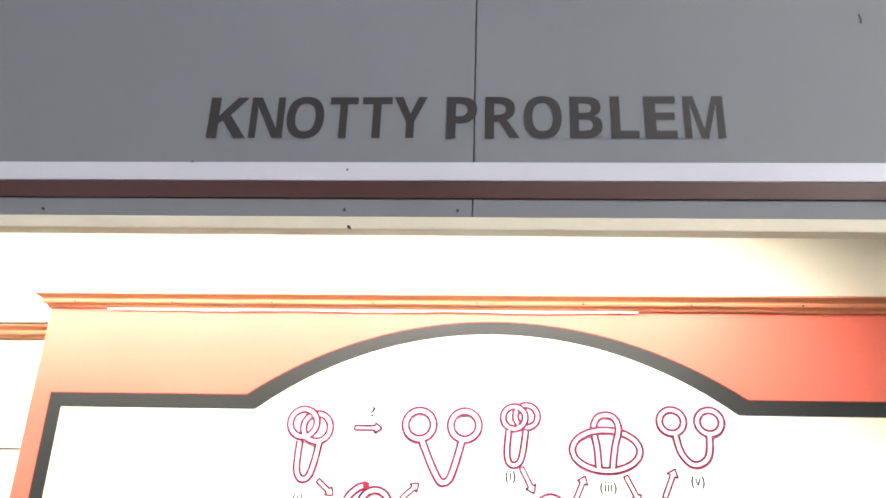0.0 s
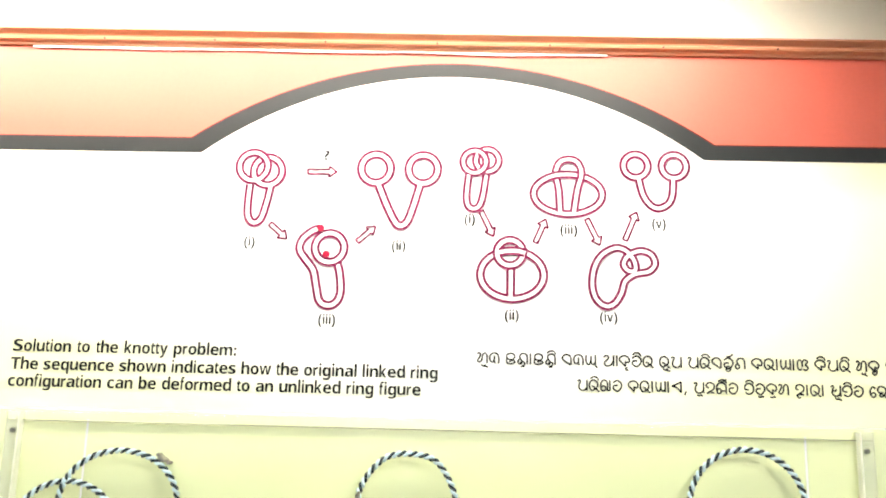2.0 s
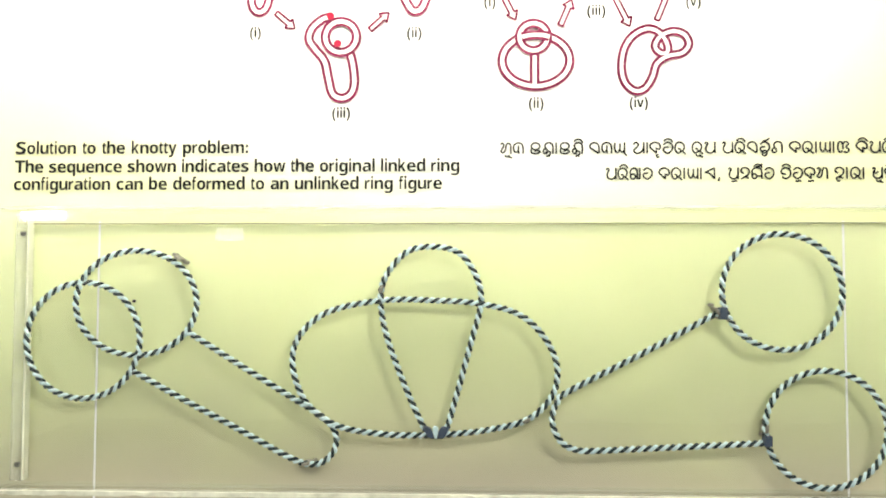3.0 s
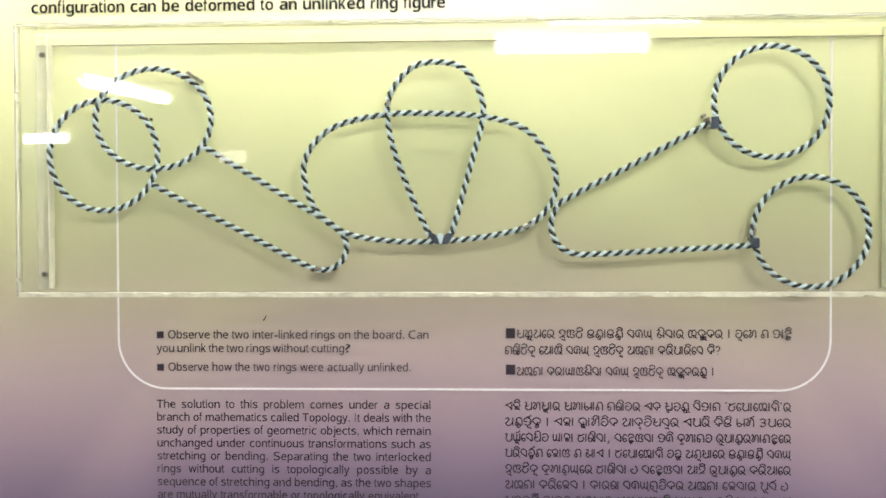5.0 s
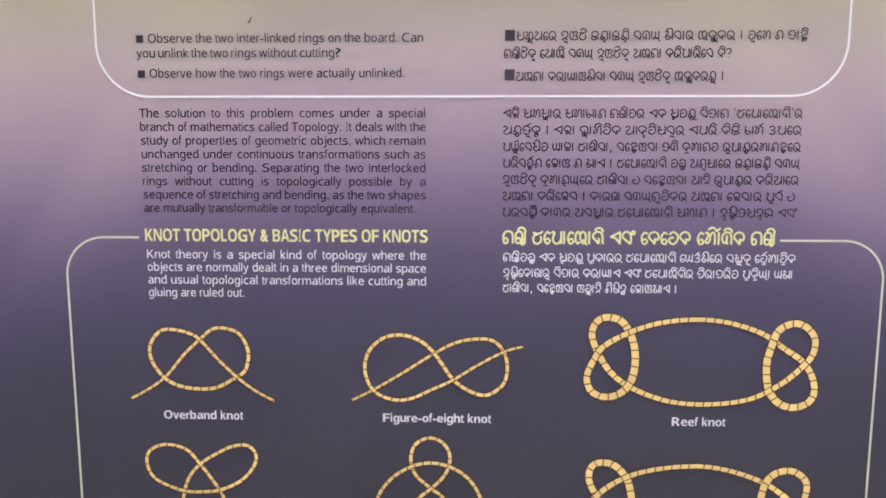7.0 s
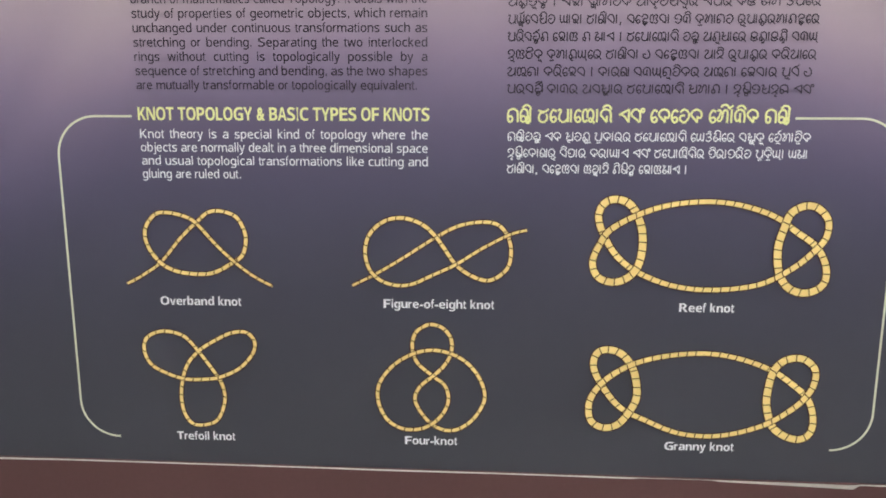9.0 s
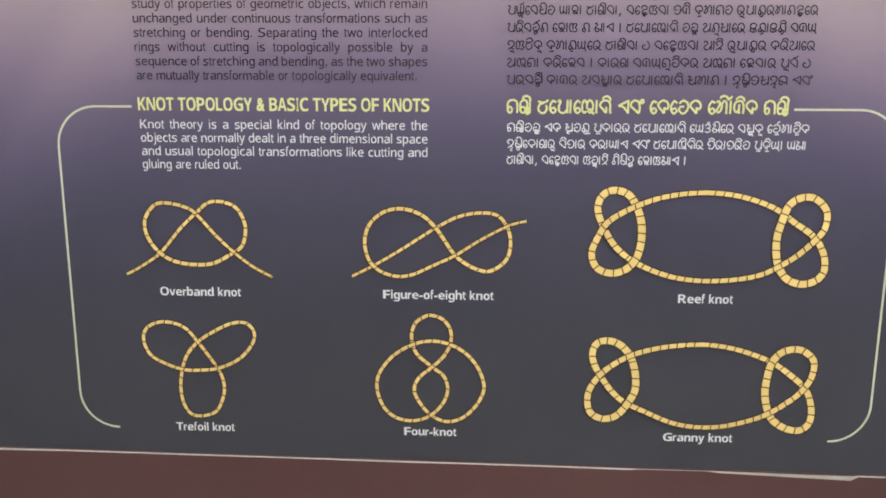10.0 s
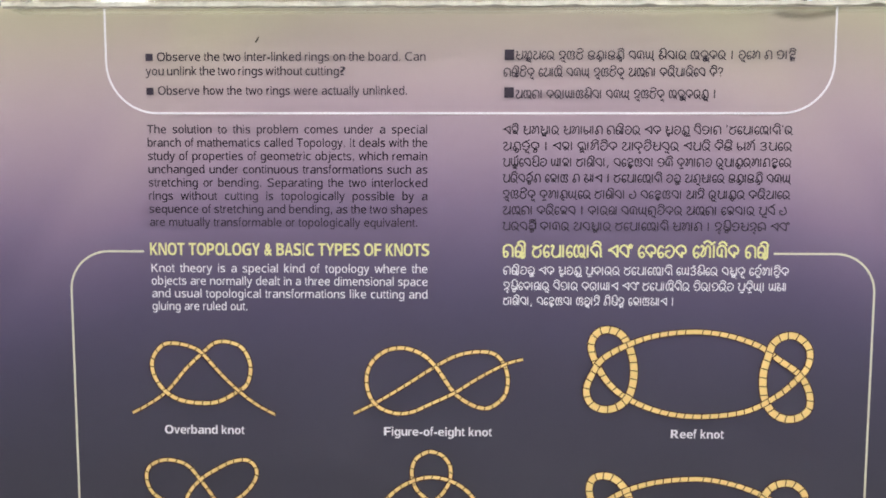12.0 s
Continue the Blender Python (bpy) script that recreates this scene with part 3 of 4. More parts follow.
def block_arrow(x0, z0, x1, z1, w=0.0042):
    """An outlined arrow from one point to another."""
    a, b = Vector((x0, z0)) / 1000, Vector((x1, z1)) / 1000
    d = (b - a).normalized()
    q = Vector((-d.y, d.x))
    neck = b - d * 0.0095
    pts = [a + q * w / 1.4, neck + q * w / 1.4, neck + q * w * 1.7, b, neck - q * w * 1.7, neck - q * w / 1.4, a - q * w / 1.4]
    fine = []
    for p, r in zip(pts, pts[1:] + pts[:1]):
        fine += [p.lerp(r, s) for s in (0.02, 0.35, 0.65, 0.98)]
    raw("block_arrow", *ribbon(fine, 0.0024, INK, True), M_PINK, board, "crimson outlined arrow")


for arrow in ((-181, 1927, -144, 1927), (-225, 1858, -203, 1839), (-114, 1837, -92, 1857), (40, 1879, 56, 1847), (108, 1840, 121, 1870), (172, 1871, 188, 1838), (219, 1845, 234, 1881)):
    block_arrow(*arrow)

# ---- Odia lettering ----
# Each letter: its width, then strokes in tenths of the letter's height: s a smooth line, l a straight one, a an arc (centre, radii, from, to).
DROP = "s 6.7 .2 7 4.6 6.2 8.4 3.4 9.8 .9 8 .5 5.4"
BOWL = "s .4 8.4 1.6 9.6 2.6 8.4 1.5 5.6 1.4 2.4 3.6 .2 6 .8 7.4 3"
STEM = "l 7.6 10 7.6 0"
ODIA = {
    "କ": "8.4|s 4.9 .2 4.9 5;s 4.9 .2 2.6 3 .5 5.4 .9 8 3.8 9.8 6.9 8.4 7.8 5.4 6.8 3.4 5.6 4.2", "ଖ": f"8.2|{STEM};s .8 8.6 2.6 9.8 3.8 8 2 5.4 .6 2.6 2.6 .2 5 1.4 7.6 4.2",
    "ଗ": "8.4|s .6 2.4 .6 7 2 9.2 4.6 9.8 7 8.4 7.6 5.4 7.6 0;a 2.2 2.4 1.6 2.2 0 360", "ଙ": "8|s .8 6.4 2.6 9.6 6.2 8.8 6.6 5.8 3.4 5.2 1.8 3 3.8 .3 7.4 1.4",
    "ଚ": "7.8|s 3.8 4.2 .8 4.8 1 8 4 9.8 7 7.6 7 2.8 4 .2 1.2 1.8", "ଛ": "8|a 3.8 6.8 3.1 3 0 360;s 1 5 .8 1.4 3.8 .1 7.2 1.8 5 3.4 3 2",
    "ଜ": "8.4|s 4.9 .2 4.9 5;s 4.9 .2 2.6 3 .5 5.4 .9 8 3.8 9.8 6.9 8.4 7.8 5 7.6 2 8.4 0", "ଟ": "7.8|a 3.6 3.7 3.1 3.7 75 400;s .3 9 2.4 8 5.4 8.2 7.7 9.9",
    "ଠ": "7|a 3.5 4.9 3.1 4.8 0 360", "ଡ": "7.8|s .8 7.4 3.4 9.8 6.8 7.8 6.9 3 4 .1 1 2 1.6 4.8 4 4.8", "ଣ": f"8.6|s .7 3 .8 7.6 3.2 9.8 5.6 7.8 5.6 .4;a 2.6 2.4 1.9 2.2 0 360;{STEM};l 5.6 .6 7.6 .6",
    "ତ": "7.8|s .8 7.6 3.6 9.8 6.9 7.6 7 3.4 4 .1 1 2.4 1.4 5 4.4 5.4", "ଥ": f"8.2|s .6 8.6 2 9.8 3.4 8.2 1.4 5.6 .8 2.6 2.8 .2 5 1.8 4 4.2 1.6 4;l 5 2 7.6 3.6;{STEM}",
    "ଦ": "7.6|s 2.8 5 .8 6.4 1.6 9 4.4 9.8 6.8 7.6 6.2 4 3.6 2 1 0;l 3.6 2 6.6 .4", "ଧ": f"8.2|s .8 9.8 .7 2.6 2.8 .2 4.8 2.2 3.4 4.6 1 3.6;l 4.8 2.4 7.6 3.8;{STEM}",
    "ନ": "8.2|s 3.4 3 2.4 5 1.8 7.4 3.4 9.6 6 9.5 7.4 7 7.4 0;a 2.1 2.3 1.5 2.1 0 360", "ପ": f"8.2|{BOWL};{STEM}",
    "ବ": f"7.8|{DROP};s .5 5.4 2.8 3.4 6.7 .2", "ଭ": "8|s 3.6 5 1 5 .8 8 3.8 9.8 7 7.6 7 3 4 .1 1 2;l 5.4 4.6 7 4.6",
    "ମ": "8.4|s .4 8.4 1.6 9.7 2.7 8 1.7 4.8 .5 2.4 2 1.1 3.8 3.4 4.2 8;s 4.2 7.4 5.6 9.7 7.3 8.4 7.6 5 7.6 0",
    "ଯ": f"8.3|s .8 9.6 .7 4 2.4 .8 4.2 4 4.4 9;s 4.2 3.6 5.8 1 7.6 3.2;{STEM}", "ୟ": "9.2|s .8 9.6 .7 4 2.4 .8 4.2 4 4.4 9;s 4.2 3.6 5.8 1 7.6 3.2;l 7.6 10 7.6 .4 9 -2",
    "ର": "8|s 6.6 3.2 6.9 6.8 4.8 9.6 2 9.2 .6 6.4 .8 2.6 2.4 .2 4.2 1.2 4.2 3.6 2.4 4.2;s 4.2 1.2 6.6 3.2;l 5.6 2 8 -.8", "ଲ": "9.4|a 2.4 5 1.8 4.7 30 320;s 4.2 3 4.3 7.8 6.2 9.7 8.2 7.6 8.3 3.2 6.8 .3 5.2 1.5 6.4 3.3 9.4 -.8",
    "ଳ": "8.2|s 7.2 .2 7.3 5 6.4 8.6 3.8 9.8 1 8 .6 4 2 1.4 3.8 3 4 7.4;l 3.9 3 4.4 .2", "ଶ": "8.4|s .6 2.4 .6 7 2 9.2 4.6 9.8 7 8.4 7.6 5.4 7.6 0;a 2.2 2.4 1.6 2.2 0 360;l 3.8 2.6 7.6 2.6",
    "ଷ": f"8.2|{BOWL};{STEM};l 1.6 6 7.4 2.4", "ସ": f"8.2|{BOWL};{STEM};s 1.5 5.2 3.6 4.8 4.6 6.4",
    "ହ": "7.8|s 5 4.8 2.4 4 .7 6.4 2.2 9.6 5.4 9.4 7 6.6 6 3 3.6 .6 2 1.8 3.6 3.2 7 0", "ଅ": "8.6|s .5 8 2.4 9.8 4.2 8 2.8 5.4 .8 2.6 2.8 .1 5.8 1.2 7.6 4.4;l 7.8 10 7.8 0",
    "ଆ": "11|s .5 8 2.4 9.8 4.2 8 2.8 5.4 .8 2.6 2.8 .1 5.8 1.2 7.6 4.4;l 7.8 10 7.8 0;l 10.2 10 10.2 0", "ଇ": "9|a 2.4 5 1.8 4.7 30 320;s 4.2 3 4.3 7.8 6.2 9.7 8.2 7.8 6.4 5 8.4 2.6 6.8 .2 4.6 1",
    "ଉ": "7.6|s 1 8 3.8 9.8 6.4 7.8 4.4 5.2 2.6 5 5.4 4.8 6.6 2.4 4 .1 1 1.6", "ଏ": "8.2|l 7.6 10 7.6 0;l 7.6 9.6 .4 5.6;s .4 5.6 3 5.4 5.2 3.6 7.6 .4", "ୱ": "8|a 3 4.4 2.6 3.4 40 330;l 5.4 6 7 9",
    "ଓ": "7.6|s 3.2 4.6 .7 5.2 .6 2 3.6 .1 6.6 2.2 6.6 6.4 4.6 9.8",
    "।": "4|l 2 10 2 0", "?": "6|a 3 7.4 2.4 2.6 170 -80;l 3.2 4.6 3.2 3;l 3.2 1 3.2 0", ",": "4|l 2.4 1.6 1.4 -2", "'": "3|l 1.4 11 1.4 8.4",
    "ା": "3.2|l 1.6 10 1.6 0", "େ": "5.6|s 4.8 7.8 2.8 9.4 .8 6.4 .8 2.4 2.8 .1 4.8 2 3.4 4.2 1.2 3",
}
MARKS = {
    "ି": "s -6.6 10.6 -5 12.4 -2.6 12.6 -.9 11 -.6 9.4", "ୀ": "s -6.8 10.6 -5 12.6 -2 12.6 -.4 10.4 -.2 6 -.2 1", "ୁ": "s -4.4 -.8 -3.6 -2.4 -2 -2 -1.8 -.8;l -2.2 -2 -.4 -3.8", "ୂ": "s -5 -.9 -3.6 -2.6 -1.6 -1.2;l -2.6 -2.4 .2 -3.4",
    "ୃ": "s -2 -.8 -3.4 -1.6 -3 -3.2 -1.4 -3", "ଂ": "a .8 9 1.1 1.3 0 360", "ଁ": "a -3 12 1.4 1 180 360;l -3 13 -3 12.4", "ର୍": "s -5 10.6 -2.4 11.2 -.4 13.2",
}


def odia_strokes(spec, x, scale, drop, out):
    for s in spec.split(";"):
        v = s.split()
        n = [float(q) for q in v[1:]]
        if v[0] == "a":
            cx, cy, rx, ry, a, b = n
            k = max(5, int(abs(b - a) / 26))
            pts = [(cx + rx * math.cos(radians(a + (b - a) * i / k)), cy + ry * math.sin(radians(a + (b - a) * i / k))) for i in range(k + 1)]
        else:
            pts = list(zip(n[0::2], n[1::2]))
            if v[0] == "s":
                pts = [tuple(p) for p in spline(pts, False, 0.9)]
        out.append([(x + px * scale, py * scale + drop) for px, py in pts])


def odia_word(word, x, out):
    i = 0
    while i < len(word):
        head, tail, marks, i = word[i], [], [], i + 1
        while i < len(word) and (word[i] == "୍" or word[i] in MARKS or word[i] in "ାେୋୌୈ"):
            if word[i] == "୍" and i + 1 < len(word):
                tail.append(word[i + 1])
                i += 2
            else:
                marks.append(word[i])
                i += 1
        if head == "ର" and tail:
            head, tail, marks = tail[0], tail[1:], marks + ["ର୍"]
        if set(marks) & set("େୋୌୈ"):
            odia_strokes(ODIA["େ"].split("|")[1], x, 1, 0, out)
            x += 5.6
        w, spec = ODIA[head].split("|")
        odia_strokes(spec, x, 1, 0, out)
        x += float(w)
        for k, sub in enumerate(tail):
            odia_strokes("s 1 2 3.6 .6 7 2.4 9 0" if sub == "ର" else ODIA[sub].split("|")[1], x - (4.4 if sub == "ଠ" else 6.0) + 2.4 * k, 0.5, -0.8 if sub == "ଠ" else -2.6, out)
        for m in marks:
            if m in MARKS:
                odia_strokes(MARKS[m], x, 1, 0, out)
            if m == "ୌ":
                odia_strokes("a -3 10.4 3 3 160 0;l 2 10 2 0;l 0 10.4 3 13", x, 1, 0, out)
                x += 3.4
            if m == "ୈ":
                odia_strokes("l -4 11 -1 13.4", x, 1, 0, out)
            if m in "ାୋ":
                odia_strokes("l 1.6 10 1.6 0", x, 1, 0, out)
                x += 3.2
            if m == "ଂ":
                x += 1.8
        x += 0.7
    return x


def odia_line(text, x0, x1, z, height, mat, weight, label=""):
    """A line of Odia lettering from x0 to x1 on the baseline z."""
    placed, widths = [], []
    for word in text.split():
        out = []
        widths.append(odia_word(word, 0.0, out))
        placed.append(out)
    unit = height / 10
    total = sum(widths) * unit
    room = x1 - x0
    gaps = max(1, len(placed) - 1)
    squeeze = min(1.25, max(0.6, (room - gaps * 4.2 * unit) / total))
    gap = (room - total * squeeze) / gaps
    store, x = ([], []), x0
    for k, (out, w) in enumerate(zip(placed, widths)):
        for j, pts in enumerate(out):
            line = [Vector((x + px * unit * squeeze, z + pz * unit)) for px, pz in pts]
            ribbon(line, weight, INK - 0.00003 * (j % 7), False, store)
        x += w * unit * squeeze + gap
    return raw("odia_text_line", *store, mat, board, label or "")


odia_line("ମୂଳ ଛନ୍ଦାଛନ୍ଦି ବଳୟ ଆକୃତିର ରୂପ ପରିବର୍ତ୍ତନ କରାଯାଇ କିପରି ମୁକ୍ତ ବଳୟରେ", 0.0377, 0.5933, 1.6895, 0.0132, M_BLACK, 0.0019)
odia_line("ପରିଣତ କରାଯାଏ, ପ୍ରଦର୍ଶିତ ଚିତ୍ରକ୍ରମ ଦ୍ୱାରା ସୂଚିତ ହେଉଛି", 0.1586, 0.5532, 1.6597, 0.0132, M_BLACK, 0.0019)
for text, x0, x1, z in (
    ("ସମ୍ମୁଖରେ ଦୁଇଟି ଛନ୍ଦାଛନ୍ଦି ବଳୟ ଥିବାର ଲକ୍ଷ୍ୟକର । ତୁମେ ନ ଭାଙ୍ଗି", 0.0546, 0.3816, 1.2535), ("ଗଣ୍ଠିଟିକୁ ଖୋଲି ବଳୟ ଦୁଇଟିକୁ ଅଲଗା କରିପାରିବେ କି?", 0.041, 0.2975, 1.2338),
    ("ଅଲଗା କରାଯାଇଥିବା ବଳୟ ଦୁଇଟିକୁ ଲକ୍ଷ୍ୟକରନ୍ତୁ ।", 0.0547, 0.2907, 1.2084),
    ("ଏହି ସମସ୍ୟାର ସମାଧାନ ଗଣିତର ଏକ ସ୍ୱତନ୍ତ୍ର ବିଭାଗ 'ଟପୋଲୋଜି'ର", 0.0406, 0.3807, 1.1665), ("ଅନ୍ତର୍ଭୁକ୍ତ । ଏହା ଜ୍ୟାମିତିକ ଆକୃତିସବୁର ଏପରି କିଛି ଧର୍ମ ଉପରେ", 0.0407, 0.3808, 1.1476),
    ("ପର୍ଯ୍ୟବେସିତ ଯାହା ଟାଣିବା, ବଙ୍କେଇବା ଭଳି କ୍ରମାଗତ ରୂପାନ୍ତରମାନଙ୍କରେ", 0.0407, 0.3808, 1.1286), ("ପରିବର୍ତ୍ତନ ହୋଇ ନ ଥାଏ । ଟପୋଲୋଜି ତତ୍ତ୍ୱ ଅନୁସାରେ ଛନ୍ଦାଛନ୍ଦି ବଳୟ", 0.0407, 0.3808, 1.1098),
    ("ଦୁଇଟିକୁ କ୍ରମାନ୍ୱୟରେ ଟାଣିବା ଓ ବଙ୍କେଇବା ଆଦି ରୂପାନ୍ତର କରିଆରେ", 0.0408, 0.3808, 1.0907), ("ଅଲଗା କରିହେବ । କାରଣ ବଳୟଗୁଡିକର ଅଲଗା ହେବାର ପୂର୍ବ ଓ", 0.0408, 0.3779, 1.0717),
    ("ପରବର୍ତ୍ତୀ କାଳର ଅବସ୍ଥାର ଟପୋଲୋଜି ସମାନ । ଦୃଷ୍ଟିଭସଦୃଶ ଏବଂ", 0.0408, 0.3809, 1.0528),
):
    odia_line(text, x0, x1, z, 0.0098, M_DARK, 0.0013)
odia_line("ଗଣ୍ଠି ଟପୋଲୋଜି ଏବଂ କେତେକ ମୌଳିକ ଗଣ୍ଠି", 0.0418, 0.3584, 1.0204, 0.0150, M_YELLOW, 0.0024, "pale yellow Odia heading")
for text, x1, z in (
    ("ଗଣ୍ଠିତତ୍ତ୍ୱ ଏକ ସ୍ୱତନ୍ତ୍ର ପ୍ରକାରର ଟପୋଲୋଜି ଯେଉଁଥିରେ ବସ୍ତୁକୁ ତ୍ରୈମାତ୍ରିକ", 0.3828, 0.9995), ("ଦୃଷ୍ଟିକୋଣରୁ ବିଚାର କରାଯାଏ ଏବଂ ଟପୋଲିଜିର ଚିରାଚରିତ ପ୍ରକ୍ରିୟା ଯଥା", 0.3809, 0.9809),
    ("ଟାଣିବା, ବଙ୍କେଇବା ଇତ୍ୟାଦି ନିଷିଦ୍ଧ ହୋଇଥାଏ ।", 0.2479, 0.9626),
):
    odia_line(text, 0.0425, x1, z, 0.0096, M_WHITE, 0.0012)

# ---- moulding, lit fillet and neighbours ----
def moulding(name, x0, x1, y, z, tilt, label):
    """A stepped cornice moulding along the top of a board."""
    t = thing(name, label, "moulding", kind="structure", at=(0, y, z))
    prof = [(0.02, 0.0), (0.02, 0.017), (-0.023, 0.017), (-0.024, 0.0145), (-0.019, 0.0125), (-0.0145, 0.011), (-0.0135, 0.009), (-0.0155, 0.0072), (-0.0145, 0.0045), (-0.007, 0.0033), (-0.005, 0.0)]
    verts, faces, n = [], [], len(prof)
    for i in range(2):
        x = (x0, x1)[i]
        for py, pz in prof:
            ex = (-1, 1)[i] * max(0.0, -py - 0.005) * 0.7
            verts.append((x + ex, py, pz - (x - x0) * tilt))
    faces = [(k, (k + 1) % n, n + (k + 1) % n, n + k) for k in range(n)] + [tuple(range(n))[::-1], tuple(range(n, 2 * n))]
    raw("moulding_length", verts, faces, M_WOOD, t)
    return t


crown = moulding("trim", XL - 0.002, XR + 0.002, 0.0, 2.0945, 0.005, "orange-brown stepped wooden moulding along the board's top")
for i in range(9):
    x = -0.60 + i * 0.145
    part("nail_head", rod((x, -0.0160, 0.0060 - (x - XL) * 0.005), (x, -0.0140, 0.0060 - (x - XL) * 0.005), 0.0013, 8), M_HOLE, crown)


# A white strip stands in for the moulding's lower fillet in strong light.
def lit_fillet():
    random.seed(5)
    pts_top, pts_low = [], []
    n = 60
    for i in range(n + 1):
        x = -0.555 + (0.20 + 0.555) * i / n
        top = 2.0940 - (x - XL) * 0.005
        drop = 0.0028 + 0.0016 * noise.noise(Vector((x * 9, 0, 0))) + 0.0004 * random.random()
        pts_top.append((x, -0.0030, top + 0.002))
        pts_low.append((x, -0.0034 - 0.001 * random.random(), top - drop))
    verts = pts_top + pts_low
    ob = raw("lit_fillet_strip", verts, [(i, i + 1, n + 2 + i, n + 1 + i) for i in range(n)], M_FILLET_AND_PEEL)
    tagged(ob, "uneven white strip for the strongly lit fillet under the board's moulding", "tape")


lit_fillet()


def neighbour(name, x0, x1, label):
    t = thing(name, label, "board", at=(0, 0.06, 0))
    part("backing_board", box(x0, x1, 0.0, 0.06, 0.55, 2.064, 0.002), M_WALL_WARM, t)
    part("joint_strip", box(x0, x1, -0.0015, 0.0, 1.9, 1.9012), M_HOLE, t)
    return t


neighbour("side_board", -1.9, XL - 0.004, "pale cream display board set back beside the red one")
neighbour("side_board", XR + 0.004, 1.9, "pale cream display board set back beside the red one")
moulding("trim", -1.9, XL - 0.03, 0.06, 2.064, 0.0, "orange-brown stepped wooden moulding along the cream board's top")
moulding("trim", XR + 0.03, 1.9, 0.06, 2.064, 0.0, "orange-brown stepped wooden moulding along the cream board's top")


def plinth():
    t = thing("plinth", "dark maroon laminate plinth under the display boards", "plinth", at=(0, 0, 0))
    lean = lambda x: 0.5918 - 0.0115 * x
    part("front_panel", plate([(-1.9, 0.0), (1.9, 0.0), (1.9, lean(1.9)), (-1.9, lean(-1.9))], -0.0060, 0.0058), M_PLINTH, t)
    part("base_block", box(-1.9, 1.9, 0.003, 0.12, 0.0, 0.556), M_PLINTH, t)
    random.seed(9)
    n, top, low = 160, [], []
    for i in range(n + 1):
        x = XL + (XR - XL) * i / n
        swell = 0.0026 * max(0.0, noise.noise(Vector((x * 4.2 + 3, 1.3, 0)))) + 0.0048 * max(0.0, (x - 0.29) * 6) * (x < 0.47)
        thin = 0.0 if 0.21 < x < 0.30 else 0.0011
        top.append((x, -0.0070 - swell, lean(x) + 0.0008 + 0.3 * swell))
        low.append((x, -0.0066, lean(x) - thin - swell))
    raw("peeling_edge", top + low, [(i, i + 1, n + 2 + i, n + 1 + i) for i in range(n)], M_FILLET_AND_PEEL, t, "curling pale edge of the vinyl")
    return t


plinth()


# ---- fascia over the board ----
def fascia():
    t = thing("fascia", "grey laminate fascia with dark title and white and maroon bands", "fascia", at=(0, -0.300, 0))
    t.rotation_euler = (0, 0, math.atan(0.030))
    for x0, x1 in ((-1.8, -0.0126), (-0.0112, 1.8)):
        part("fascia_panel", box(x0, x1, 0.0, 0.018, 2.097, 3.195, 0.0005), M_GREY, t, "grey laminate panel")
    part("joint_batten", box(-0.04, 0.016, 0.0181, 0.03, 2.098, 3.19), M_HOLE, t, "dark batten behind the joint")
    part("white_band", box(-1.8, 1.8, -0.0025, 0.0, 2.1395, 2.162, 0.0008), M_STRIP, t, "pale lilac-white band")
    part("maroon_band", box(-1.8, 1.8, -0.0025, 0.0, 2.118, 2.139, 0.0008), M_MAROON, t, "dark maroon band")
    part("bottom_lipping", box(-1.8, 1.8, -0.002, 0.016, 2.0815, 2.0965, 0.0015), M_LIP, t, "worn beige wooden lipping")
    title((("K", -315, -270), ("N", -267, -228), ("O", -225, -182), ("T", -176, -144), ("T", -139, -105), ("Y", -103, -65), ("P", -43, -9), ("R", 0, 39), ("O", 43, 85.5), ("B", 94, 130), ("L", 139, 170), ("E", 176, 211), ("M", 219, 263)), 2.193, 0.0535, -0.0012, M_LETTER, t)
    for x, z in ((-0.150, 2.1525), (-0.150, 2.1045), (-0.028, 2.104), (-0.485, 2.104), (-0.325, 2.162)):
        part("nail_hole", rod((x, -0.0031, z), (x, 0.002, z), 0.0013, 8), M_HOLE, t)
    part("scuff_mark", plate([(0.428, 2.345), (0.430, 2.344), (0.431, 2.350), (0.429, 2.357), (0.4275, 2.357), (0.429, 2.350)], -0.0008, 0.0006), M_HOLE, t)
    part("chipped_spot", plate([(-0.145, 2.082), (-0.140, 2.0805), (-0.142, 2.0845), (-0.145, 2.086)], -0.0032, 0.001), M_HOLE, t)
    return t


fascia()

# ---- ropes on the board ----
ROPE_Y, ROPE_R = -0.018, 0.0036


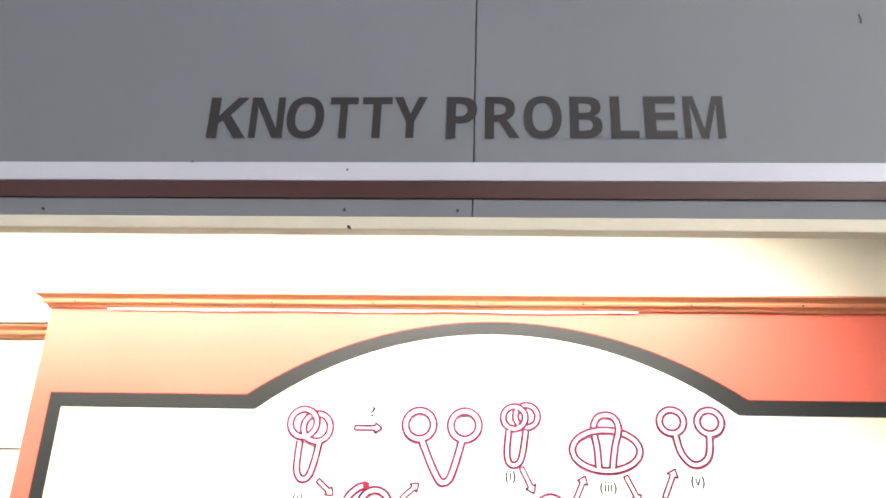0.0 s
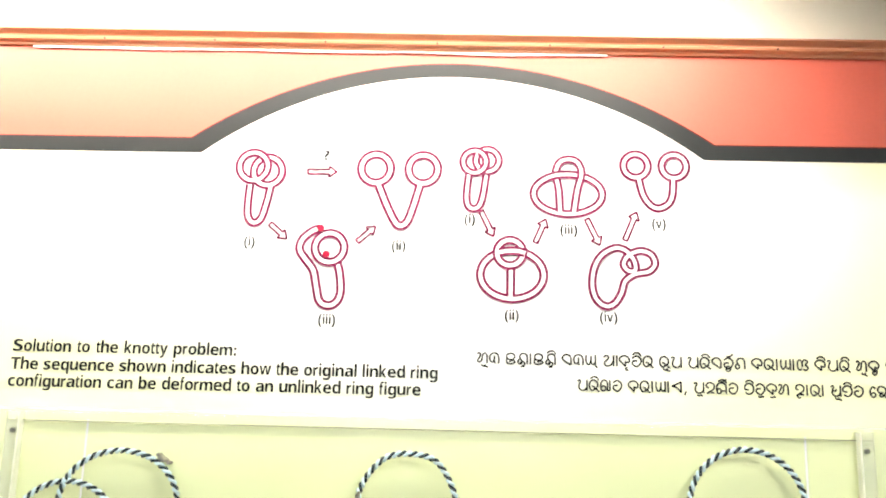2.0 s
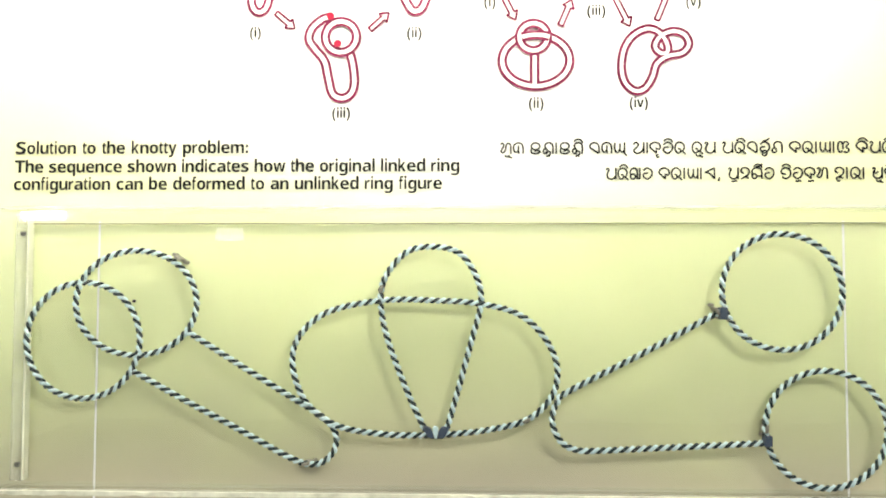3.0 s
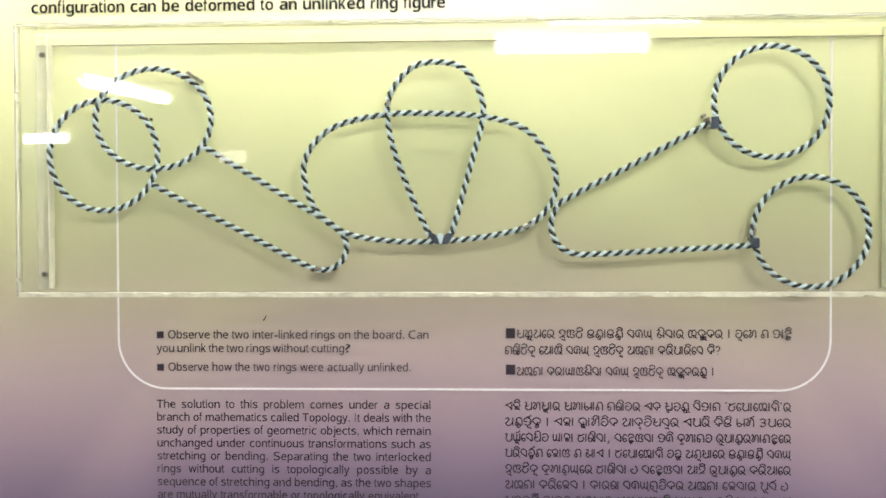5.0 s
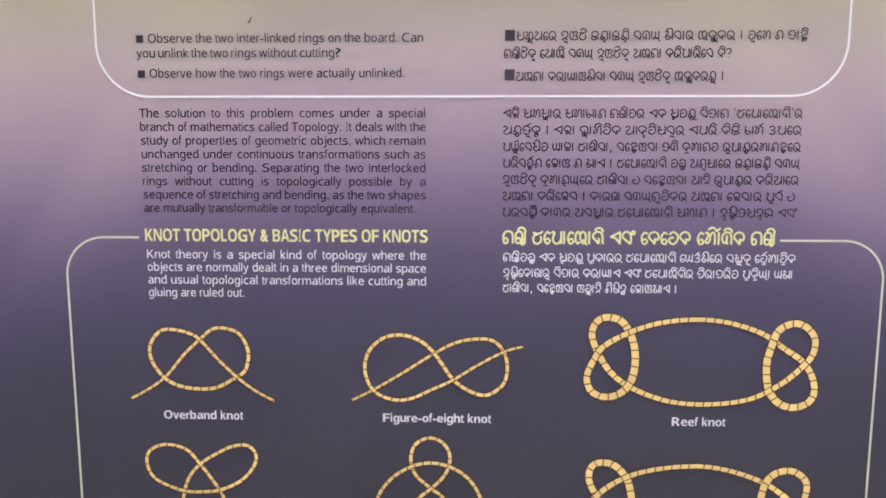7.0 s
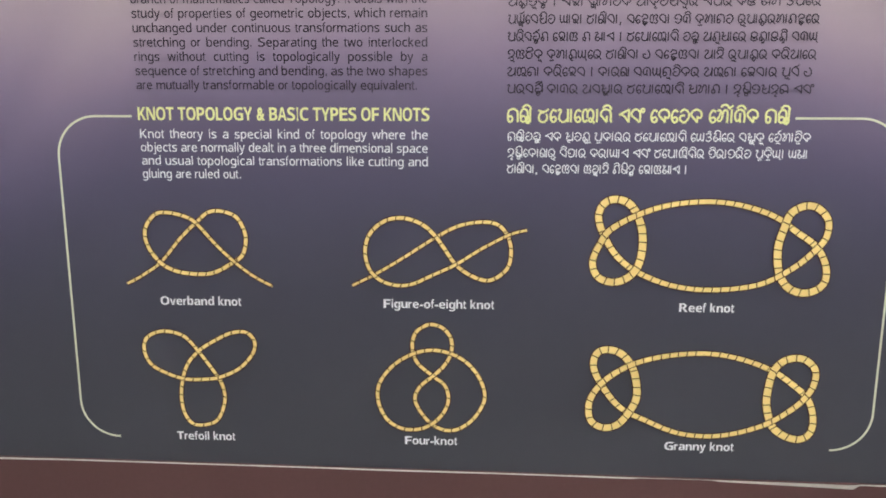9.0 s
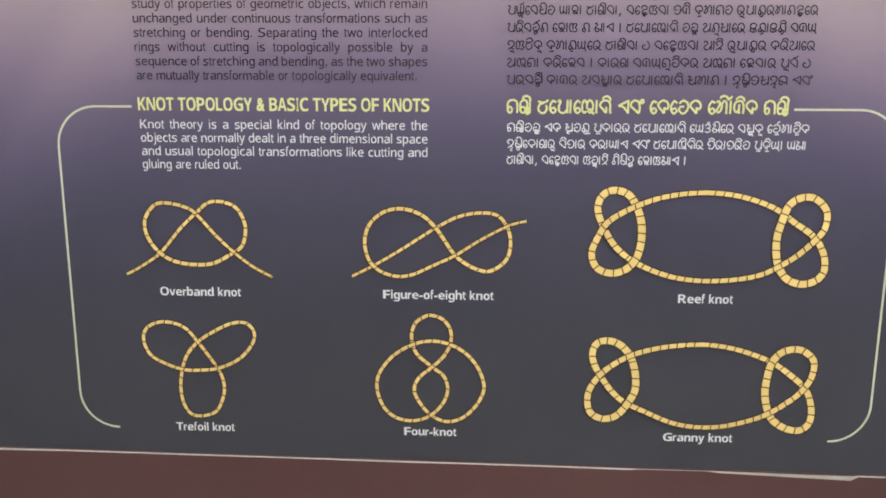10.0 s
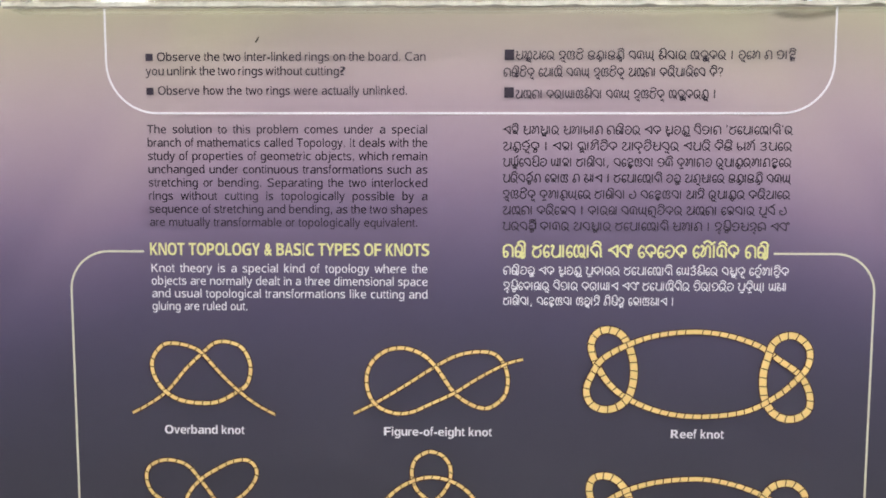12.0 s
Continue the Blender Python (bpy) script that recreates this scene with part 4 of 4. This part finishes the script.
def strands(parent, line, closed, twist):
    """Two strands wound round the line."""
    n = len(line)
    for which, mat, name in ((0, M_NAVY, "navy_strand"), (1, M_PALE, "pale_strand")):
        verts, faces, sides, run = [], [], 7, 0.0
        total = sum((line[(i + 1) % n] - line[i]).length for i in range(n if closed else n - 1))
        turns = max(1, round(total / twist))
        for i, p in enumerate(line):
            a, b = (line[i - 1], line[(i + 1) % n]) if closed else (line[max(i - 1, 0)], line[min(i + 1, n - 1)])
            d = (b - a).normalized()
            q = Vector((-d.y, 0, d.x))
            f = Vector((0, -1, 0))
            if i:
                run += (p - line[i - 1]).length
            ph = math.pi * which - 2 * math.pi * turns * run / total
            c = Vector((p.x, ROPE_Y, p.y)) + (q * math.cos(ph) + f * math.sin(ph)) * ROPE_R * 0.45
            for s in range(sides):
                u = 2 * math.pi * s / sides
                verts.append(c + (q * math.cos(u) + f * math.sin(u)) * ROPE_R * (0.63, 0.66)[which])
        for i in range(n if closed else n - 1):
            j = (i + 1) % n
            for s in range(sides):
                r = (s + 1) % sides
                faces.append((i * sides + s, i * sides + r, j * sides + r, j * sides + s))
        ob = raw(name, verts, faces, mat, parent)
        ob.data.polygons.foreach_set("use_smooth", [True] * len(ob.data.polygons))


def even(line, closed, step=0.0011):
    """The line again in even steps."""
    pts = list(line) + ([line[0]] if closed else [])
    out, left = [pts[0].copy()], step
    for a, b in zip(pts, pts[1:]):
        length, done = (b - a).length, 0.0
        while length - done >= left:
            done += left
            out.append(a.lerp(b, done / length))
            left = step
        left -= length - done
    return out


def rope_thing(label, lines, bands=(), wedges=()):
    t = thing("rope_loop", label, "rope", "rope loops on the board")
    for line, closed in lines:
        strands(t, even(line, closed), closed, 0.0128)
    for x, z, w, h in bands:
        part("tape_band", box(x - w, x + w, ROPE_Y - 0.0062, ROPE_Y + 0.0062, z - h, z + h, 0.002), M_BAND, t, "dark blue tape wound round the rope")
    for x0, x1, mat in wedges:
        lean = (x0 + x1 + 0.069) * 0.25
        bm = plate([(x0 - lean, 1.3665), (x1 - lean, 1.3665), (x1 + lean, 1.3795), (x0 + lean, 1.3795)], ROPE_Y - 0.0056, 0.011)
        bmesh.ops.bevel(bm, geom=bm.edges[:], offset=0.0012, segments=2, affect="EDGES")
        part("tape_band", bm, mat, t, "tape wound round the crossing ropes")
    return t


rope_thing("navy and white twisted rope in two linked rings", [O(-440.1, 1474.0, 65.9, 66.3), O(-379.3, 1517.0, 70.2, 59.9), S("-318,1483.7 -264.8,1450.8 -210.6,1417.9 -163.2,1388.9 -148.7,1371.5 -149.7,1352.1 -163.3,1338.5 -180.8,1336.6 -204.1,1345.3 -258.3,1374.3 -320.3,1406.3 -381.2,1439.2")])
rope_thing("navy and white twisted rope in a wide crossed loop", [S("-46.8,1369.6 -96.3,1370.5 -148.7,1380.2 -183.5,1407.3 -198,1448.9 -189.2,1481.8 -156.2,1507.9 -95.2,1520.5 -35.1,1520.5 15.2,1516.7 57.9,1505.1 86,1480 100.6,1447.1 94.8,1414.2 67.7,1388.1 25,1376.4 -22.5,1370.6", True), S("-46.8,1374.4 -66.2,1415.1 -89.4,1475.1 -98.1,1518.6 -92.2,1548.5 -68.1,1575.6 -38.1,1581.4 -8.1,1573.6 11.3,1544.7 15.2,1516.7 4.6,1475.1 -11.8,1415.1 -22.5,1378.3")], wedges=((-0.0470, -0.0385, M_BAND), (-0.0385, -0.0325, M_PALE), (-0.0325, -0.0225, M_BAND)))
rope_thing("navy and white twisted rope ending in two open rings", [S("283.5,1510 196.5,1462.6 114.2,1420 100.7,1407.5 94.9,1391 97.8,1374.5 107.5,1361 124,1354.2 150.2,1354.3 242.5,1359.2 330.8,1364.1"), O(350.7, 1531.3, 66.3, 64.7), O(396.2, 1379.6, 66.5, 64.3)], [(0.2850, 1.507, 0.0045, 0.007), (0.3316, 1.3665, 0.0045, 0.006)])


def rope_clip(x, z, turn):
    """A small metal saddle with two screws that holds the rope."""
    t = thing("rope_clip", "small worn steel clip with screws holding the rope", "clip", "rope clips", at=(x, 0, z))
    t.rotation_euler = (0, radians(turn), 0)
    part("saddle", box(-0.0018, 0.0018, ROPE_Y - 0.0046, -0.0028, -0.0047, 0.0047, 0.0014), M_METAL, t)
    for s in (-1, 1):
        part("screw", rod((0, -0.0028, s * 0.0078), (0, -0.015, s * 0.0078), 0.0021, 10), M_METAL, t)
    return t


for clip in ((-0.3312, 1.5683, -55), (-0.0973, 1.5334, 10), (0.066, 1.3869, 65), (0.2784, 1.5094, -30), (0.3306, 1.3794, 10), (-0.1813, 1.3371, 80)):
    rope_clip(*clip)
part("none", box(-0.3895, -0.3859, -0.0046, -0.001, 1.5171, 1.5207, 0.0012), M_HOLE).name = "nail"
part("chip_mark", plate([(-0.2530, 1.2735), (-0.2505, 1.2742), (-0.2478, 1.2800), (-0.2484, 1.2808), (-0.2512, 1.2762)], -0.0021, 0.0004), M_HOLE, board, "small dark chip in the print")
tagged(bpy.data.objects["nail"], "small dark nail head in the printed board", "nail")


# ---- acrylic cover ----
def chipped_strip(x0, x1, y0, y1, z0, z1, chip, seed):
    """A long thin bar whose front edges are nicked unevenly."""
    bm = bmesh.new()
    n, last = 260, None
    for i in range(n + 1):
        x = x0 + (x1 - x0) * i / n
        a = chip * max(0.0, noise.noise(Vector((x * 55, seed, 0)))) + 0.4 * chip * max(0.0, noise.noise(Vector((x * 210, seed, 3))))
        b = chip * max(0.0, noise.noise(Vector((x * 48, seed, 7)))) + 0.4 * chip * max(0.0, noise.noise(Vector((x * 190, seed, 9))))
        loop = [bm.verts.new(c) for c in ((x, y1, z0), (x, y0 + b, z0 + b), (x, y0, z0 + 1.5 * b), (x, y0, z1 - 1.5 * a), (x, y0 + a, z1 - a), (x, y1, z1))]
        if last:
            for k in range(6):
                bm.faces.new((last[k], last[(k + 1) % 6], loop[(k + 1) % 6], loop[k]))
        else:
            bm.faces.new(loop[::-1])
        last = loop
    bm.faces.new(last)
    bmesh.ops.recalc_face_normals(bm, faces=bm.faces[:])
    return bm


def cover():
    x0, x1, z0, z1, d = -0.528, 0.504, 1.306, 1.625, 0.045
    t = thing("acrylic_cover", "clear acrylic cover with chipped whitish edges over the ropes", "cover", at=(0, 0, 0))
    part("front_sheet", box(x0 + 0.002, x1 - 0.002, -d - 0.004, -d, z0 + 0.006, z1 - 0.005, 0.0003), M_ACRYLIC, t, "clear acrylic sheet").visible_shadow = False
    part("bottom_edge", chipped_strip(x0, x1, -d - 0.005, -d + 0.004, z0, z0 + 0.0055, 0.0022, 1.0), M_EDGE, t, "chipped whitish acrylic edge").visible_shadow = False
    part("bottom_wall", box(x0, x1, -d + 0.0045, -0.003, z0, z0 + 0.004, 0.0005), M_WALLS, t, "clear acrylic wall").visible_shadow = False
    part("top_wall", box(x0, x1, -d + 0.0005, -0.003, z1 - 0.004, z1, 0.0005), M_WALLS, t, "clear acrylic wall").visible_shadow = False
    part("top_edge", chipped_strip(x0, x1, -d - 0.005, -d, z1 - 0.003, z1, 0.0016, 5.0), M_RIM, t, "whitish acrylic edge").visible_shadow = False
    part("top_foot", box(x0, x1, -0.006, -0.003, z1 - 0.0165, z1 - 0.0152, 0.0003), M_EDGE_LINE, t, "glue line on the board")
    for s, xa in ((-1, x0), (1, x1)):
        part("side_bar", box(min(xa, xa - s * 0.017), max(xa, xa - s * 0.017), -0.0075, -0.003, z0 + 0.006, z1 - 0.006, 0.001), M_FROST, t, "cloudy acrylic side bar").visible_shadow = False
        part("bar_edge", box(xa - s * 0.0185 - 0.0014, xa - s * 0.0185 + 0.0014, -0.014, -0.003, z0 + 0.008, z1 - 0.006, 0.0008), M_EDGE_CLEAR, t, "whitish glued edge")
        part("side_wall", box(min(xa, xa + s * 0.003), max(xa, xa + s * 0.003), -d, -0.003, z0 + 0.002, z1 - 0.002, 0.0004), M_WALLS, t, "clear acrylic wall").visible_shadow = False
        part("outer_edge", box(min(xa, xa + s * 0.003), max(xa, xa + s * 0.003), -d - 0.005, -d, z0 + 0.002, z1 - 0.002, 0.0008), M_RIM, t, "whitish acrylic edge").visible_shadow = False
        for z in (1.331, 1.597):
            part("screw", rod((xa - s * 0.0095, -0.0100, z), (xa - s * 0.0095, -0.0070, z), 0.0030, 12), M_SCREW, t, "small dark screw head")
    return t


cover()
